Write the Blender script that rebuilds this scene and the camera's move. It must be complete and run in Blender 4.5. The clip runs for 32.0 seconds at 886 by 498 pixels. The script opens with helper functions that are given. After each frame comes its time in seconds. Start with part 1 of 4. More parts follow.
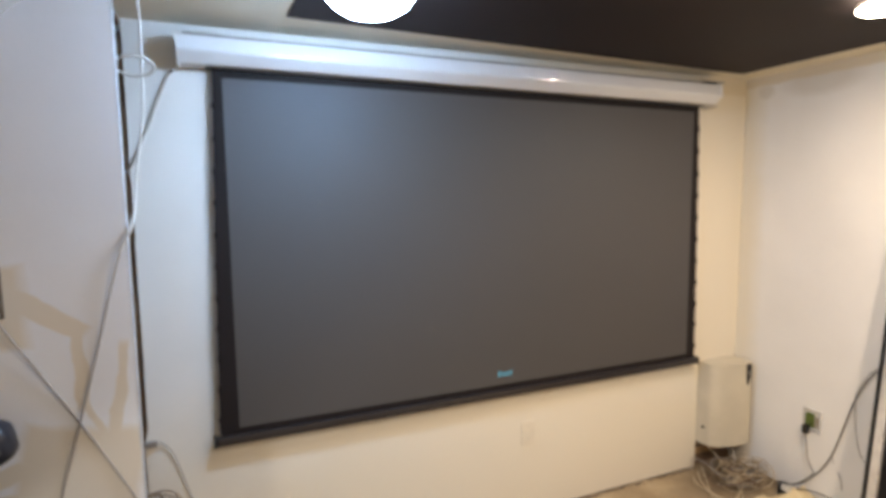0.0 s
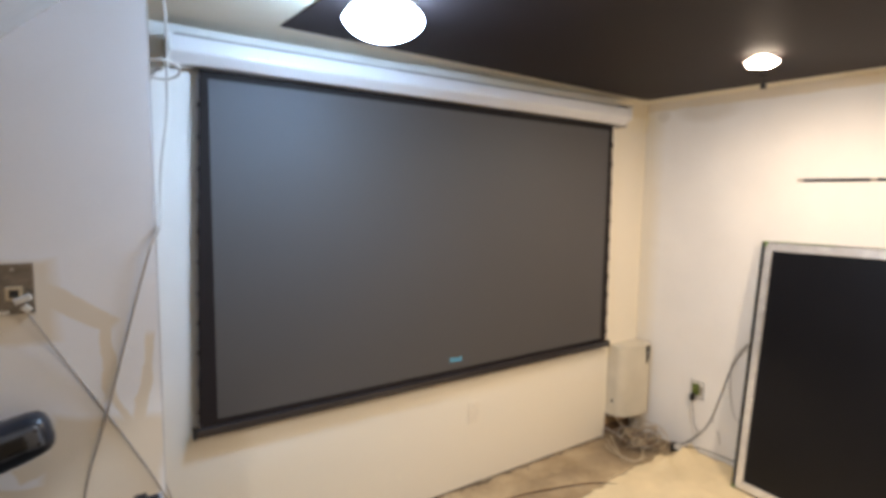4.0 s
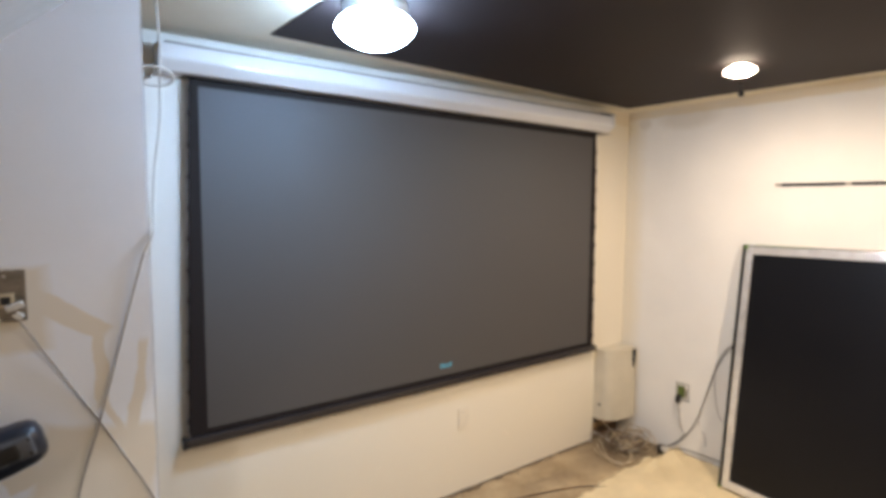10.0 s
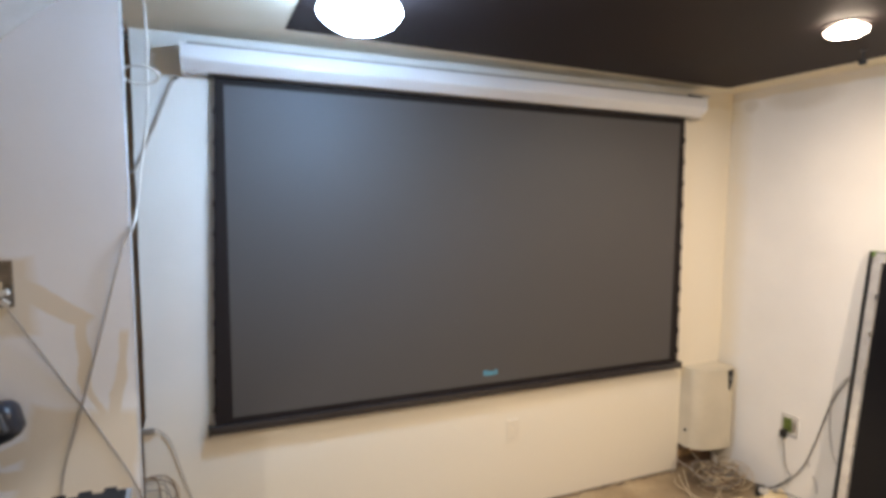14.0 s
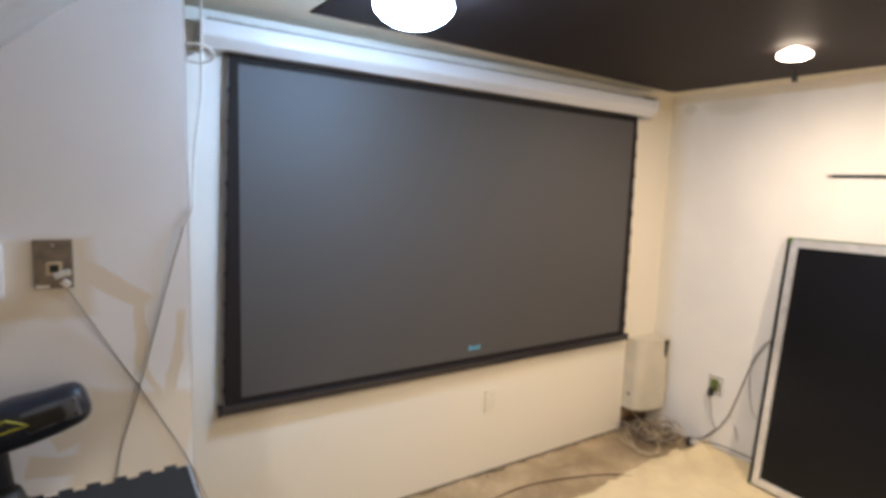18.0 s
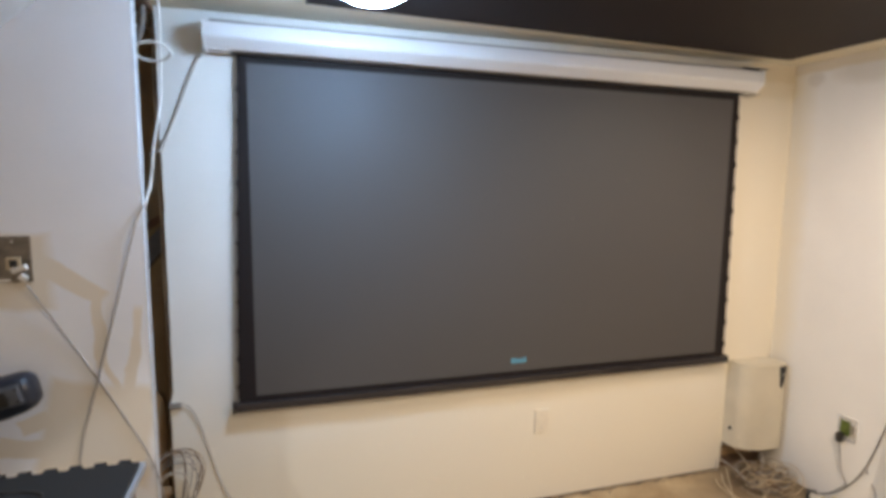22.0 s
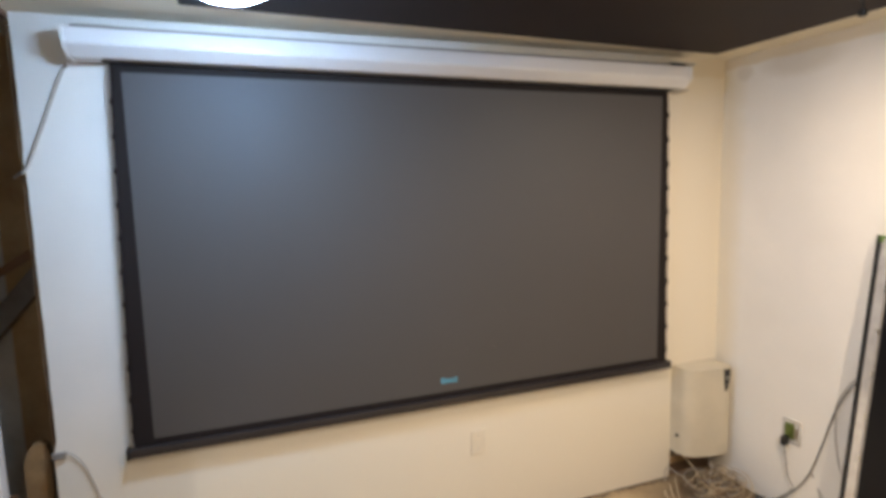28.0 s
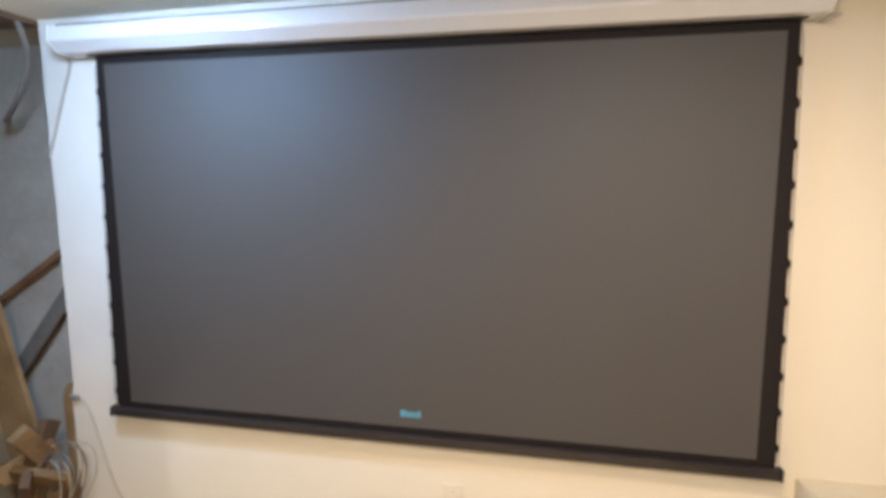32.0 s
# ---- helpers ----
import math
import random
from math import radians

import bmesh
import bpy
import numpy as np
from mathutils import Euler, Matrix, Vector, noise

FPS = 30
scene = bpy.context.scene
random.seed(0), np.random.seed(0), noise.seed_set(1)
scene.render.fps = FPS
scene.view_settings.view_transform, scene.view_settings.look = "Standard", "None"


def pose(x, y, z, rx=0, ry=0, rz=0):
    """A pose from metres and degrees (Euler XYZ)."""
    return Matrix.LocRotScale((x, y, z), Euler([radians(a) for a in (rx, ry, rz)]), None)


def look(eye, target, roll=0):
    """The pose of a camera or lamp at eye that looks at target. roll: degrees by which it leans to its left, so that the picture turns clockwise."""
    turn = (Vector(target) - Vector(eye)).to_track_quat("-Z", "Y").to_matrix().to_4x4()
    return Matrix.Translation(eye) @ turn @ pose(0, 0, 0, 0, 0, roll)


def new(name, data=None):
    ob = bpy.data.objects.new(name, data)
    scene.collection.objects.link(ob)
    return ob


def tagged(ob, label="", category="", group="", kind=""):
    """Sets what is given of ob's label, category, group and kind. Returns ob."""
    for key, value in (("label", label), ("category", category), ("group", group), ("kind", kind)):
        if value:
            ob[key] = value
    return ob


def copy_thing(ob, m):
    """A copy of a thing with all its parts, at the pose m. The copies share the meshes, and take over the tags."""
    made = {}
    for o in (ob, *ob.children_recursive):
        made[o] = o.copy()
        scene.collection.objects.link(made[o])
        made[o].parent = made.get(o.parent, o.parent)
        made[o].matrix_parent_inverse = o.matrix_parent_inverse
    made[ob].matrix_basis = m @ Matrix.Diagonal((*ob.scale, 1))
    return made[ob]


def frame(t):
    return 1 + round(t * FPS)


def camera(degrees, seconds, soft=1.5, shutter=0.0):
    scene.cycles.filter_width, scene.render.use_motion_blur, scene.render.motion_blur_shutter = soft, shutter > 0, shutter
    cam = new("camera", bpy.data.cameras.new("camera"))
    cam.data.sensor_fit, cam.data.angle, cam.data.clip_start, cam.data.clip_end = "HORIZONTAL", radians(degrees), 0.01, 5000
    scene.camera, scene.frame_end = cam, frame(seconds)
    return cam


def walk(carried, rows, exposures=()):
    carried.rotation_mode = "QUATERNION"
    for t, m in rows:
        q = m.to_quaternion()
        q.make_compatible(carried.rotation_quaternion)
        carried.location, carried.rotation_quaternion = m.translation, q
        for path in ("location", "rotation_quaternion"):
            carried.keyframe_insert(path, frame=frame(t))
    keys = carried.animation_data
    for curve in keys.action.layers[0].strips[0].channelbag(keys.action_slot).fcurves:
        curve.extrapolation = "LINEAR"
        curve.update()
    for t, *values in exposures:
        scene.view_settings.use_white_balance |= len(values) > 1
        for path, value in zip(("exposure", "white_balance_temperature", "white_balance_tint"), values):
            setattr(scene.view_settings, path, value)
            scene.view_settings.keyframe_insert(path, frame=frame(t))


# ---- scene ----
cam = camera(78.5, 32.0, soft=4.0, shutter=0.35)
PATH = [
    (0, (-0.044, -2.086, 1.482), (0.724, -0.25, 1.283), -0.7),
    (0.5, (0.029, -2.008, 1.454), (0.824, -0.181, 1.281), 1.7),
    (1, (0.09, -1.928, 1.466), (0.887, -0.096, 1.376), 1.8),
    (1.5, (0.082, -1.927, 1.498), (0.893, -0.102, 1.399), 2.5),
    (2, (0.02, -2.028, 1.562), (0.838, -0.213, 1.37), 0.4),
    (2.5, (-0.064, -2.139, 1.464), (0.751, -0.327, 1.238), 0.6),
    (3, (-0.231, -2.116, 1.476), (0.658, -0.335, 1.28), -0.1),
    (3.5, (-0.354, -2.116, 1.502), (0.778, -0.48, 1.291), 0.7),
    (5.5, (-0.616, -2.173, 1.489), (0.5, -0.524, 1.307), 1.3),
    (6, (-0.671, -2.02, 1.504), (0.516, -0.422, 1.31), -0.0),
    (6.5, (-0.671, -1.93, 1.502), (0.637, -0.427, 1.325), 1.2),
    (7, (-0.651, -1.937, 1.507), (0.673, -0.449, 1.335), 1.0),
    (7.5, (-0.642, -1.939, 1.502), (0.691, -0.457, 1.334), 0.8),
    (8, (-0.64, -1.95, 1.506), (0.693, -0.47, 1.332), 0.3),
    (8.5, (-0.655, -1.962, 1.494), (0.68, -0.486, 1.306), -0.3),
    (9, (-0.635, -2.002, 1.498), (0.703, -0.526, 1.318), 0.9),
    (9.5, (-0.565, -2.105, 1.487), (0.685, -0.553, 1.319), 0.5),
    (10, (-0.47, -2.126, 1.484), (0.714, -0.523, 1.317), 0.4),
    (10.5, (-0.321, -2.127, 1.471), (0.817, -0.489, 1.322), 0.1),
    (11, (-0.176, -2.113, 1.473), (0.84, -0.396, 1.333), -0.6),
    (11.5, (-0.081, -2.192, 1.464), (0.741, -0.373, 1.335), 1.3),
    (12, (-0.007, -2.224, 1.484), (0.646, -0.34, 1.32), -0.4),
    (12.5, (-0.006, -2.209, 1.486), (0.631, -0.32, 1.323), 0.8),
    (13, (0.006, -2.216, 1.488), (0.642, -0.328, 1.311), 1.1),
    (13.5, (-0.006, -2.218, 1.482), (0.631, -0.332, 1.291), 1.4),
    (14, (-0.022, -2.2, 1.485), (0.733, -0.357, 1.301), 0.4),
    (14.5, (-0.06, -2.163, 1.48), (0.708, -0.325, 1.299), 1.4),
    (16.5, (-0.342, -2.199, 1.498), (0.64, -0.471, 1.281), 0.8),
    (17, (-0.425, -2.137, 1.51), (0.588, -0.429, 1.266), 1.4),
    (17.5, (-0.461, -2.111, 1.494), (0.573, -0.417, 1.25), 1.4),
    (18, (-0.462, -2.127, 1.49), (0.617, -0.461, 1.25), 2.0),
    (18.5, (-0.451, -2.144, 1.497), (0.646, -0.49, 1.254), 1.9),
    (19, (-0.414, -2.176, 1.482), (0.704, -0.538, 1.22), 1.4),
    (19.5, (-0.336, -2.223, 1.481), (0.631, -0.49, 1.23), 2.5),
    (20, (-0.255, -2.187, 1.449), (0.688, -0.441, 1.197), 1.4),
    (20.5, (-0.101, -2.126, 1.457), (0.836, -0.376, 1.211), 2.3),
    (21, (0.04, -2.149, 1.445), (0.754, -0.294, 1.223), 2.2),
    (21.5, (0.087, -2.156, 1.479), (0.653, -0.256, 1.22), 2.0),
    (22, (0.105, -2.17, 1.476), (0.678, -0.27, 1.229), 0.7),
    (22.5, (0.078, -2.187, 1.466), (0.699, -0.299, 1.249), 0.9),
    (23, (0.111, -2.223, 1.485), (0.81, -0.359, 1.287), 0.9),
    (23.5, (0.11, -2.232, 1.473), (0.815, -0.369, 1.301), 0.1),
    (24, (0.124, -2.234, 1.464), (0.827, -0.368, 1.306), 0.4),
    (24.5, (0.116, -2.223, 1.465), (0.809, -0.354, 1.303), 0.5),
    (26.5, (-0.082, -2.02, 1.519), (0.788, -0.232, 1.301), 0.7),
    (27, (-0.02, -2.059, 1.508), (0.856, -0.273, 1.304), -0.4),
    (27.5, (0.28, -2.11, 1.514), (1.115, -0.311, 1.254), -1.4),
    (28, (0.366, -2.088, 1.502), (1.033, -0.217, 1.267), -1.45),
    (28.5, (0.452, -1.974, 1.481), (1.086, -0.091, 1.257), 1.3),
    (29, (0.568, -1.85, 1.472), (1.026, 0.089, 1.293), -0.7),
    (29.5, (0.717, -1.852, 1.507), (0.864, 0.135, 1.332), -1.1),
    (30, (0.911, -1.915, 1.508), (0.795, 0.075, 1.348), -1.2),
    (30.5, (1.077, -1.877, 1.493), (0.96, 0.114, 1.345), -2.4),
    (31, (1.225, -1.795, 1.506), (1.024, 0.184, 1.307), -1.5),
    (31.5, (1.462, -1.777, 1.506), (1.088, 0.172, 1.26), -0.4),
    (32, (1.605, -1.72, 1.487), (1.194, 0.22, 1.226), -0.3),
]
EXPOSURES = [(0.0, 1.50), (26.0, 1.49), (28.0, 1.43), (29.0, 1.43), (30.0, 1.79), (32.0, 1.82)]
walk(cam, [(t, look(eye, target, roll)) for t, eye, target, roll in PATH], EXPOSURES)

# ---- world and light levels ----
world = bpy.data.worlds.new("world")
world.use_nodes = True
world.node_tree.nodes["Background"].inputs[0].default_value = (0.6, 0.65, 0.75, 1)
world.node_tree.nodes["Background"].inputs[1].default_value = 0.05
scene.world = world
GLOBE_GLOW, GLOBE_TINT = 50.5, (0.47, 0.69, 1.0)
DISC_GLOW, DISC_TINT = 352.0, (1.0, 0.80, 0.61)

# ---- plan ----
FLOOR, CEIL = -0.04, 2.075
NORTH, EAST, SOUTH, WEST = 0.035, 2.625, -4.6, -2.7
STAIR_Y, STAIR_END = -0.545, -0.252
SLOPE_FOOT, SLOPE = -0.28, 0.90                      # rise of the stair underside per metre


def slope_z(x):
    return CEIL - 0.014 + SLOPE * (x - SLOPE_FOOT)


# ---- materials ----
def material(name, colour, rough=0.6, metal=0.0, vary=0.12, scale=14.0, fine=120.0, bump=0.15, depth=0.002,
             second=None, spec=0.5, coat=0.0):
    """A surface with broad stains (scale), fine grain (fine) and relief."""
    m = bpy.data.materials.new(name)
    m.use_nodes = True
    nt = m.node_tree
    b = nt.nodes["Principled BSDF"]
    tc = nt.nodes.new("ShaderNodeTexCoord")
    n1, n2 = nt.nodes.new("ShaderNodeTexNoise"), nt.nodes.new("ShaderNodeTexNoise")
    for n, sc, det in ((n1, scale, 6), (n2, fine, 4)):
        n.inputs["Scale"].default_value, n.inputs["Detail"].default_value = sc, det
        nt.links.new(tc.outputs["Object"], n.inputs["Vector"])
    mix = nt.nodes.new("ShaderNodeMix")
    mix.data_type = "RGBA"
    lo = second or tuple(c * (1 - 2 * vary) for c in colour)
    hi = colour if second else tuple(min(1, c * (1 + vary)) for c in colour)
    mix.inputs[6].default_value, mix.inputs[7].default_value = (*lo, 1), (*hi, 1)
    ramp = nt.nodes.new("ShaderNodeMapRange")
    ramp.inputs[1].default_value, ramp.inputs[2].default_value = 0.32, 0.68
    add = nt.nodes.new("ShaderNodeMath")
    add.operation = "MULTIPLY_ADD"
    add.inputs[1].default_value, add.inputs[2].default_value = 0.25, 0.0
    nt.links.new(n2.outputs[0], add.inputs[0])
    add2 = nt.nodes.new("ShaderNodeMath")
    add2.operation = "MULTIPLY_ADD"
    add2.inputs[1].default_value = 0.75
    nt.links.new(n1.outputs[0], add2.inputs[0])
    nt.links.new(add.outputs[0], add2.inputs[2])
    nt.links.new(add2.outputs[0], ramp.inputs[0])
    nt.links.new(ramp.outputs[0], mix.inputs[0])
    nt.links.new(mix.outputs[2], b.inputs["Base Color"])
    rr = nt.nodes.new("ShaderNodeMapRange")
    rr.inputs[3].default_value, rr.inputs[4].default_value = max(0.02, rough - 0.08), min(1, rough + 0.08)
    nt.links.new(n1.outputs[0], rr.inputs[0])
    nt.links.new(rr.outputs[0], b.inputs["Roughness"])
    b.inputs["Metallic"].default_value = metal
    b.inputs["Specular IOR Level"].default_value = spec
    b.inputs["Coat Weight"].default_value = coat
    if bump:
        bp = nt.nodes.new("ShaderNodeBump")
        bp.inputs["Strength"].default_value, bp.inputs["Distance"].default_value = bump, depth
        nt.links.new(n2.outputs[0], bp.inputs["Height"])
        nt.links.new(bp.outputs[0], b.inputs["Normal"])
    return m


def glow(name, tint, strength):
    m = bpy.data.materials.new(name)
    m.use_nodes = True
    b = m.node_tree.nodes["Principled BSDF"]
    b.inputs["Base Color"].default_value = (0.9, 0.9, 0.9, 1)
    b.inputs["Emission Color"].default_value = (*tint, 1)
    b.inputs["Emission Strength"].default_value = strength
    return m


def painted_wall(name, paint, bare, spots, axes, wander=0.10, soft=0.05, strokes=(), base=None, strength=1.0):
    """Rolled paint or a given base, with a second tone, such as bare older paint, in spots (centre and half size along
    two axes) and in straight-sided strokes (centre, half length, half width, slant in degrees)."""
    m = base or material(name, paint, rough=0.62, vary=0.03, scale=3.0, fine=260.0, bump=0.12, depth=0.001, spec=0.35)
    nt = m.node_tree
    b = nt.nodes["Principled BSDF"]
    old = b.inputs["Base Color"].links[0].from_socket
    tc = nt.nodes.new("ShaderNodeTexCoord")
    ns = nt.nodes.new("ShaderNodeTexNoise")
    ns.inputs["Scale"].default_value, ns.inputs["Detail"].default_value = 9.0, 5
    nt.links.new(tc.outputs["Object"], ns.inputs["Vector"])
    off = nt.nodes.new("ShaderNodeVectorMath")
    off.operation = "MULTIPLY_ADD"
    off.inputs[1].default_value, off.inputs[2].default_value = (wander,) * 3, (-wander / 2,) * 3
    nt.links.new(ns.outputs["Color"], off.inputs[0])
    pos = nt.nodes.new("ShaderNodeVectorMath")
    nt.links.new(tc.outputs["Object"], pos.inputs[0])
    nt.links.new(off.outputs[0], pos.inputs[1])
    last = None
    for u, v, ru, rv in spots:
        c, k = [0, 0, 0], [0, 0, 0]
        c[axes[0]], c[axes[1]] = u, v
        k[axes[0]], k[axes[1]] = 1 / ru, 1 / rv
        sub = nt.nodes.new("ShaderNodeVectorMath")
        sub.operation = "SUBTRACT"
        sub.inputs[1].default_value = c
        nt.links.new(pos.outputs[0], sub.inputs[0])
        mul = nt.nodes.new("ShaderNodeVectorMath")
        mul.operation = "MULTIPLY"
        mul.inputs[1].default_value = k
        nt.links.new(sub.outputs[0], mul.inputs[0])
        ln = nt.nodes.new("ShaderNodeVectorMath")
        ln.operation = "LENGTH"
        nt.links.new(mul.outputs[0], ln.inputs[0])
        mr = nt.nodes.new("ShaderNodeMapRange")
        mr.inputs[1].default_value, mr.inputs[2].default_value = 1 + soft, 1 - soft
        nt.links.new(ln.outputs["Value"], mr.inputs[0])
        if last is None:
            last = mr.outputs[0]
        else:
            mx = nt.nodes.new("ShaderNodeMath")
            mx.operation = "MAXIMUM"
            nt.links.new(last, mx.inputs[0])
            nt.links.new(mr.outputs[0], mx.inputs[1])
            last = mx.outputs[0]
    for u, v, ru, rv, slant in strokes:
        ca, sa = math.cos(radians(slant)), math.sin(radians(slant))
        c, along, across = [0, 0, 0], [0, 0, 0], [0, 0, 0]
        c[axes[0]], c[axes[1]] = u, v
        along[axes[0]], along[axes[1]] = ca / ru, sa / ru
        across[axes[0]], across[axes[1]] = -sa / rv, ca / rv
        sub = nt.nodes.new("ShaderNodeVectorMath")
        sub.operation = "SUBTRACT"
        sub.inputs[1].default_value = c
        nt.links.new(pos.outputs[0], sub.inputs[0])
        sides = []
        for axis in (along, across):
            dot = nt.nodes.new("ShaderNodeVectorMath")
            dot.operation = "DOT_PRODUCT"
            dot.inputs[1].default_value = axis
            nt.links.new(sub.outputs[0], dot.inputs[0])
            size = nt.nodes.new("ShaderNodeMath")
            size.operation = "ABSOLUTE"
            nt.links.new(dot.outputs["Value"], size.inputs[0])
            sides.append(size.outputs[0])
        far = nt.nodes.new("ShaderNodeMath")
        far.operation = "MAXIMUM"
        nt.links.new(sides[0], far.inputs[0])
        nt.links.new(sides[1], far.inputs[1])
        mr = nt.nodes.new("ShaderNodeMapRange")
        mr.inputs[1].default_value, mr.inputs[2].default_value = 1 + soft * 0.4, 1 - soft * 0.4
        nt.links.new(far.outputs[0], mr.inputs[0])
        if last is None:
            last = mr.outputs[0]
        else:
            mx = nt.nodes.new("ShaderNodeMath")
            mx.operation = "MAXIMUM"
            nt.links.new(last, mx.inputs[0])
            nt.links.new(mr.outputs[0], mx.inputs[1])
            last = mx.outputs[0]
    if strength < 1:
        weak = nt.nodes.new("ShaderNodeMath")
        weak.operation = "MULTIPLY"
        weak.inputs[1].default_value = strength
        nt.links.new(last, weak.inputs[0])
        last = weak.outputs[0]
    mix = nt.nodes.new("ShaderNodeMix")
    mix.data_type = "RGBA"
    mix.inputs[7].default_value = (*bare, 1)
    nt.links.new(old, mix.inputs[6])
    nt.links.new(last, mix.inputs[0])
    nt.links.new(mix.outputs[2], b.inputs["Base Color"])
    return m


WHITE = (0.80, 0.79, 0.77)
# creamier tone blended in softly toward the right corner and the bottom
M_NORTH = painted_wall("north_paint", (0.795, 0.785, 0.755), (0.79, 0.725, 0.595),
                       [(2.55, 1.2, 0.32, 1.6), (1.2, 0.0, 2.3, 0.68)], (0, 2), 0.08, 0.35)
M_NORTH = painted_wall("north_paint", None, (0.70, 0.60, 0.42), [], (0, 2), 0.03, 0.35,
                       [(1.85, 2.055, 0.60, 0.022, -0.6), (2.50, 2.05, 0.16, 0.060, 0)], M_NORTH, 0.6)
M_EAST = painted_wall("east_paint", (0.83, 0.81, 0.77), (0.76, 0.70, 0.58),
                      [(0.035, 1.2, 0.10, 1.8)], (1, 2), 0.05, 0.45)
M_EAST = painted_wall("east_paint", None, (0.63, 0.58, 0.50), [(-0.36, 2.005, 0.17, 0.060), (-0.08, 1.985, 0.04, 0.035)], (1, 2), 0.06, 0.3, [], M_EAST, 0.55)
M_EAST = painted_wall("east_paint", None, (0.66, 0.55, 0.37), [], (1, 2), 0.03, 0.25, [(-1.5, 2.085, 6.0, 0.060, 0)], M_EAST, 0.7)
M_STAIR = painted_wall("stair_paint", (0.775, 0.805, 0.865), (0.67, 0.605, 0.49), [], (0, 2), 0.045, 0.22,
                       [(-0.66, 1.230, 0.190, 0.098, 0), (-0.434, 1.204, 0.098, 0.025, -33), (-0.368, 1.06, 0.100, 0.0135, 92), (-0.346, 0.945, 0.055, 0.009, -66),
                        (-0.289, 0.985, 0.140, 0.012, 81), (-0.385, 0.775, 0.135, 0.142, -11), (-0.530, 0.825, 0.035, 0.020, 20), (-0.565, 0.757, 0.055, 0.028, -10)], None, 0.78)
M_WHITE = material("white_paint", WHITE, rough=0.62, vary=0.03, scale=2.5, fine=240, bump=0.1, depth=0.001, spec=0.35)
M_CEIL = material("ceiling_paint", (0.78, 0.725, 0.60), rough=0.8, vary=0.05, scale=3, fine=200, bump=0.2, spec=0.2)
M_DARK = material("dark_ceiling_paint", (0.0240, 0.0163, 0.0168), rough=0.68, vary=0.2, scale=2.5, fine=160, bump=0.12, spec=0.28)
M_SOFFIT = material("bare_drywall", (0.50, 0.485, 0.47), rough=0.85, vary=0.14, scale=5, fine=90, bump=0.3, second=(0.37, 0.35, 0.335), spec=0.2)
M_CONC = material("concrete", (0.50, 0.385, 0.235), rough=0.85, vary=0.2, scale=5, fine=60, bump=0.5, depth=0.004, second=(0.27, 0.19, 0.105), spec=0.25)
# darker tone in the northeast corner and along the north wall foot
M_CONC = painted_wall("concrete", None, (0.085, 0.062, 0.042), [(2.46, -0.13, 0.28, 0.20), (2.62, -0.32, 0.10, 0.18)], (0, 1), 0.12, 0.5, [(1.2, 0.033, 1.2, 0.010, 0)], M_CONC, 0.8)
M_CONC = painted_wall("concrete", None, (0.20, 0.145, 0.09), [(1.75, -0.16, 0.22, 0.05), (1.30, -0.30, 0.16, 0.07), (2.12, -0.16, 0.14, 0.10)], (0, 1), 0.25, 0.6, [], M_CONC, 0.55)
M_BLOCK = material("grey_masonry", (0.70, 0.67, 0.62), rough=0.9, scale=4, fine=40, bump=0.5, depth=0.004, second=(0.50, 0.46, 0.40))
M_CLOTH = material("canvas", (0.74, 0.605, 0.375), rough=0.95, vary=0.06, scale=7, fine=420, bump=0.35, depth=0.001, spec=0.15)
M_GYPSUM = material("cut_gypsum", (0.66, 0.64, 0.60), rough=0.95, scale=30, fine=180, bump=0.6)
M_EDGE = material("grey_laminate", (0.30, 0.31, 0.33), rough=0.5, vary=0.08, scale=12, fine=150, bump=0.08)
M_BEAD = material("bead_compound", (0.55, 0.56, 0.57), rough=0.9, vary=0.1, scale=9, fine=120, bump=0.4, spec=0.2)
M_RETURN = material("grey_drywall_paper", (0.44, 0.45, 0.46), rough=0.95, scale=6, fine=90, bump=0.4, second=(0.31, 0.31, 0.32))
M_PINE = material("pale_pine", (0.62, 0.43, 0.23), rough=0.75, scale=7, fine=60, bump=0.3, second=(0.45, 0.29, 0.14))
M_WOOD = material("raw_lumber", (0.42, 0.27, 0.13), rough=0.75, scale=9, fine=70, bump=0.3, second=(0.24, 0.14, 0.06))
M_STUD = material("brown_lumber", (0.34, 0.22, 0.11), rough=0.75, scale=6, fine=50, bump=0.35, second=(0.15, 0.09, 0.045))
M_RUST = material("reddish_lath", (0.34, 0.18, 0.09), rough=0.7, scale=12, fine=60, bump=0.3, second=(0.22, 0.11, 0.055))
M_GREYWOOD = material("weathered_lumber", (0.22, 0.18, 0.14), rough=0.85, scale=5, fine=45, bump=0.4, second=(0.12, 0.09, 0.065))
M_OLDWOOD = material("old_lumber", (0.20, 0.12, 0.07), rough=0.8, scale=9, fine=70, bump=0.4, second=(0.10, 0.06, 0.035))
M_CASE = material("white_enamel", (0.71, 0.715, 0.73), rough=0.22, vary=0.02, scale=4, fine=300, bump=0.03, spec=0.5, coat=0.7)
M_KEYPAD = material("satin_white_plastic", (0.70, 0.70, 0.73), rough=0.5, vary=0.02, scale=10, fine=200, bump=0.04)
M_ENDCAP = material("white_plastic", (0.74, 0.74, 0.73), rough=0.45, vary=0.03, scale=12, fine=200, bump=0.05)
M_CREAMPL = material("cream_plastic", (0.76, 0.69, 0.56), rough=0.5, vary=0.03, scale=20, fine=200, bump=0.04)
M_FABRIC = material("grey_projection_fabric", (0.0700, 0.0580, 0.0505), rough=0.66, vary=0.03, scale=2.0, fine=900, bump=0.10, depth=0.0005, spec=0.95)
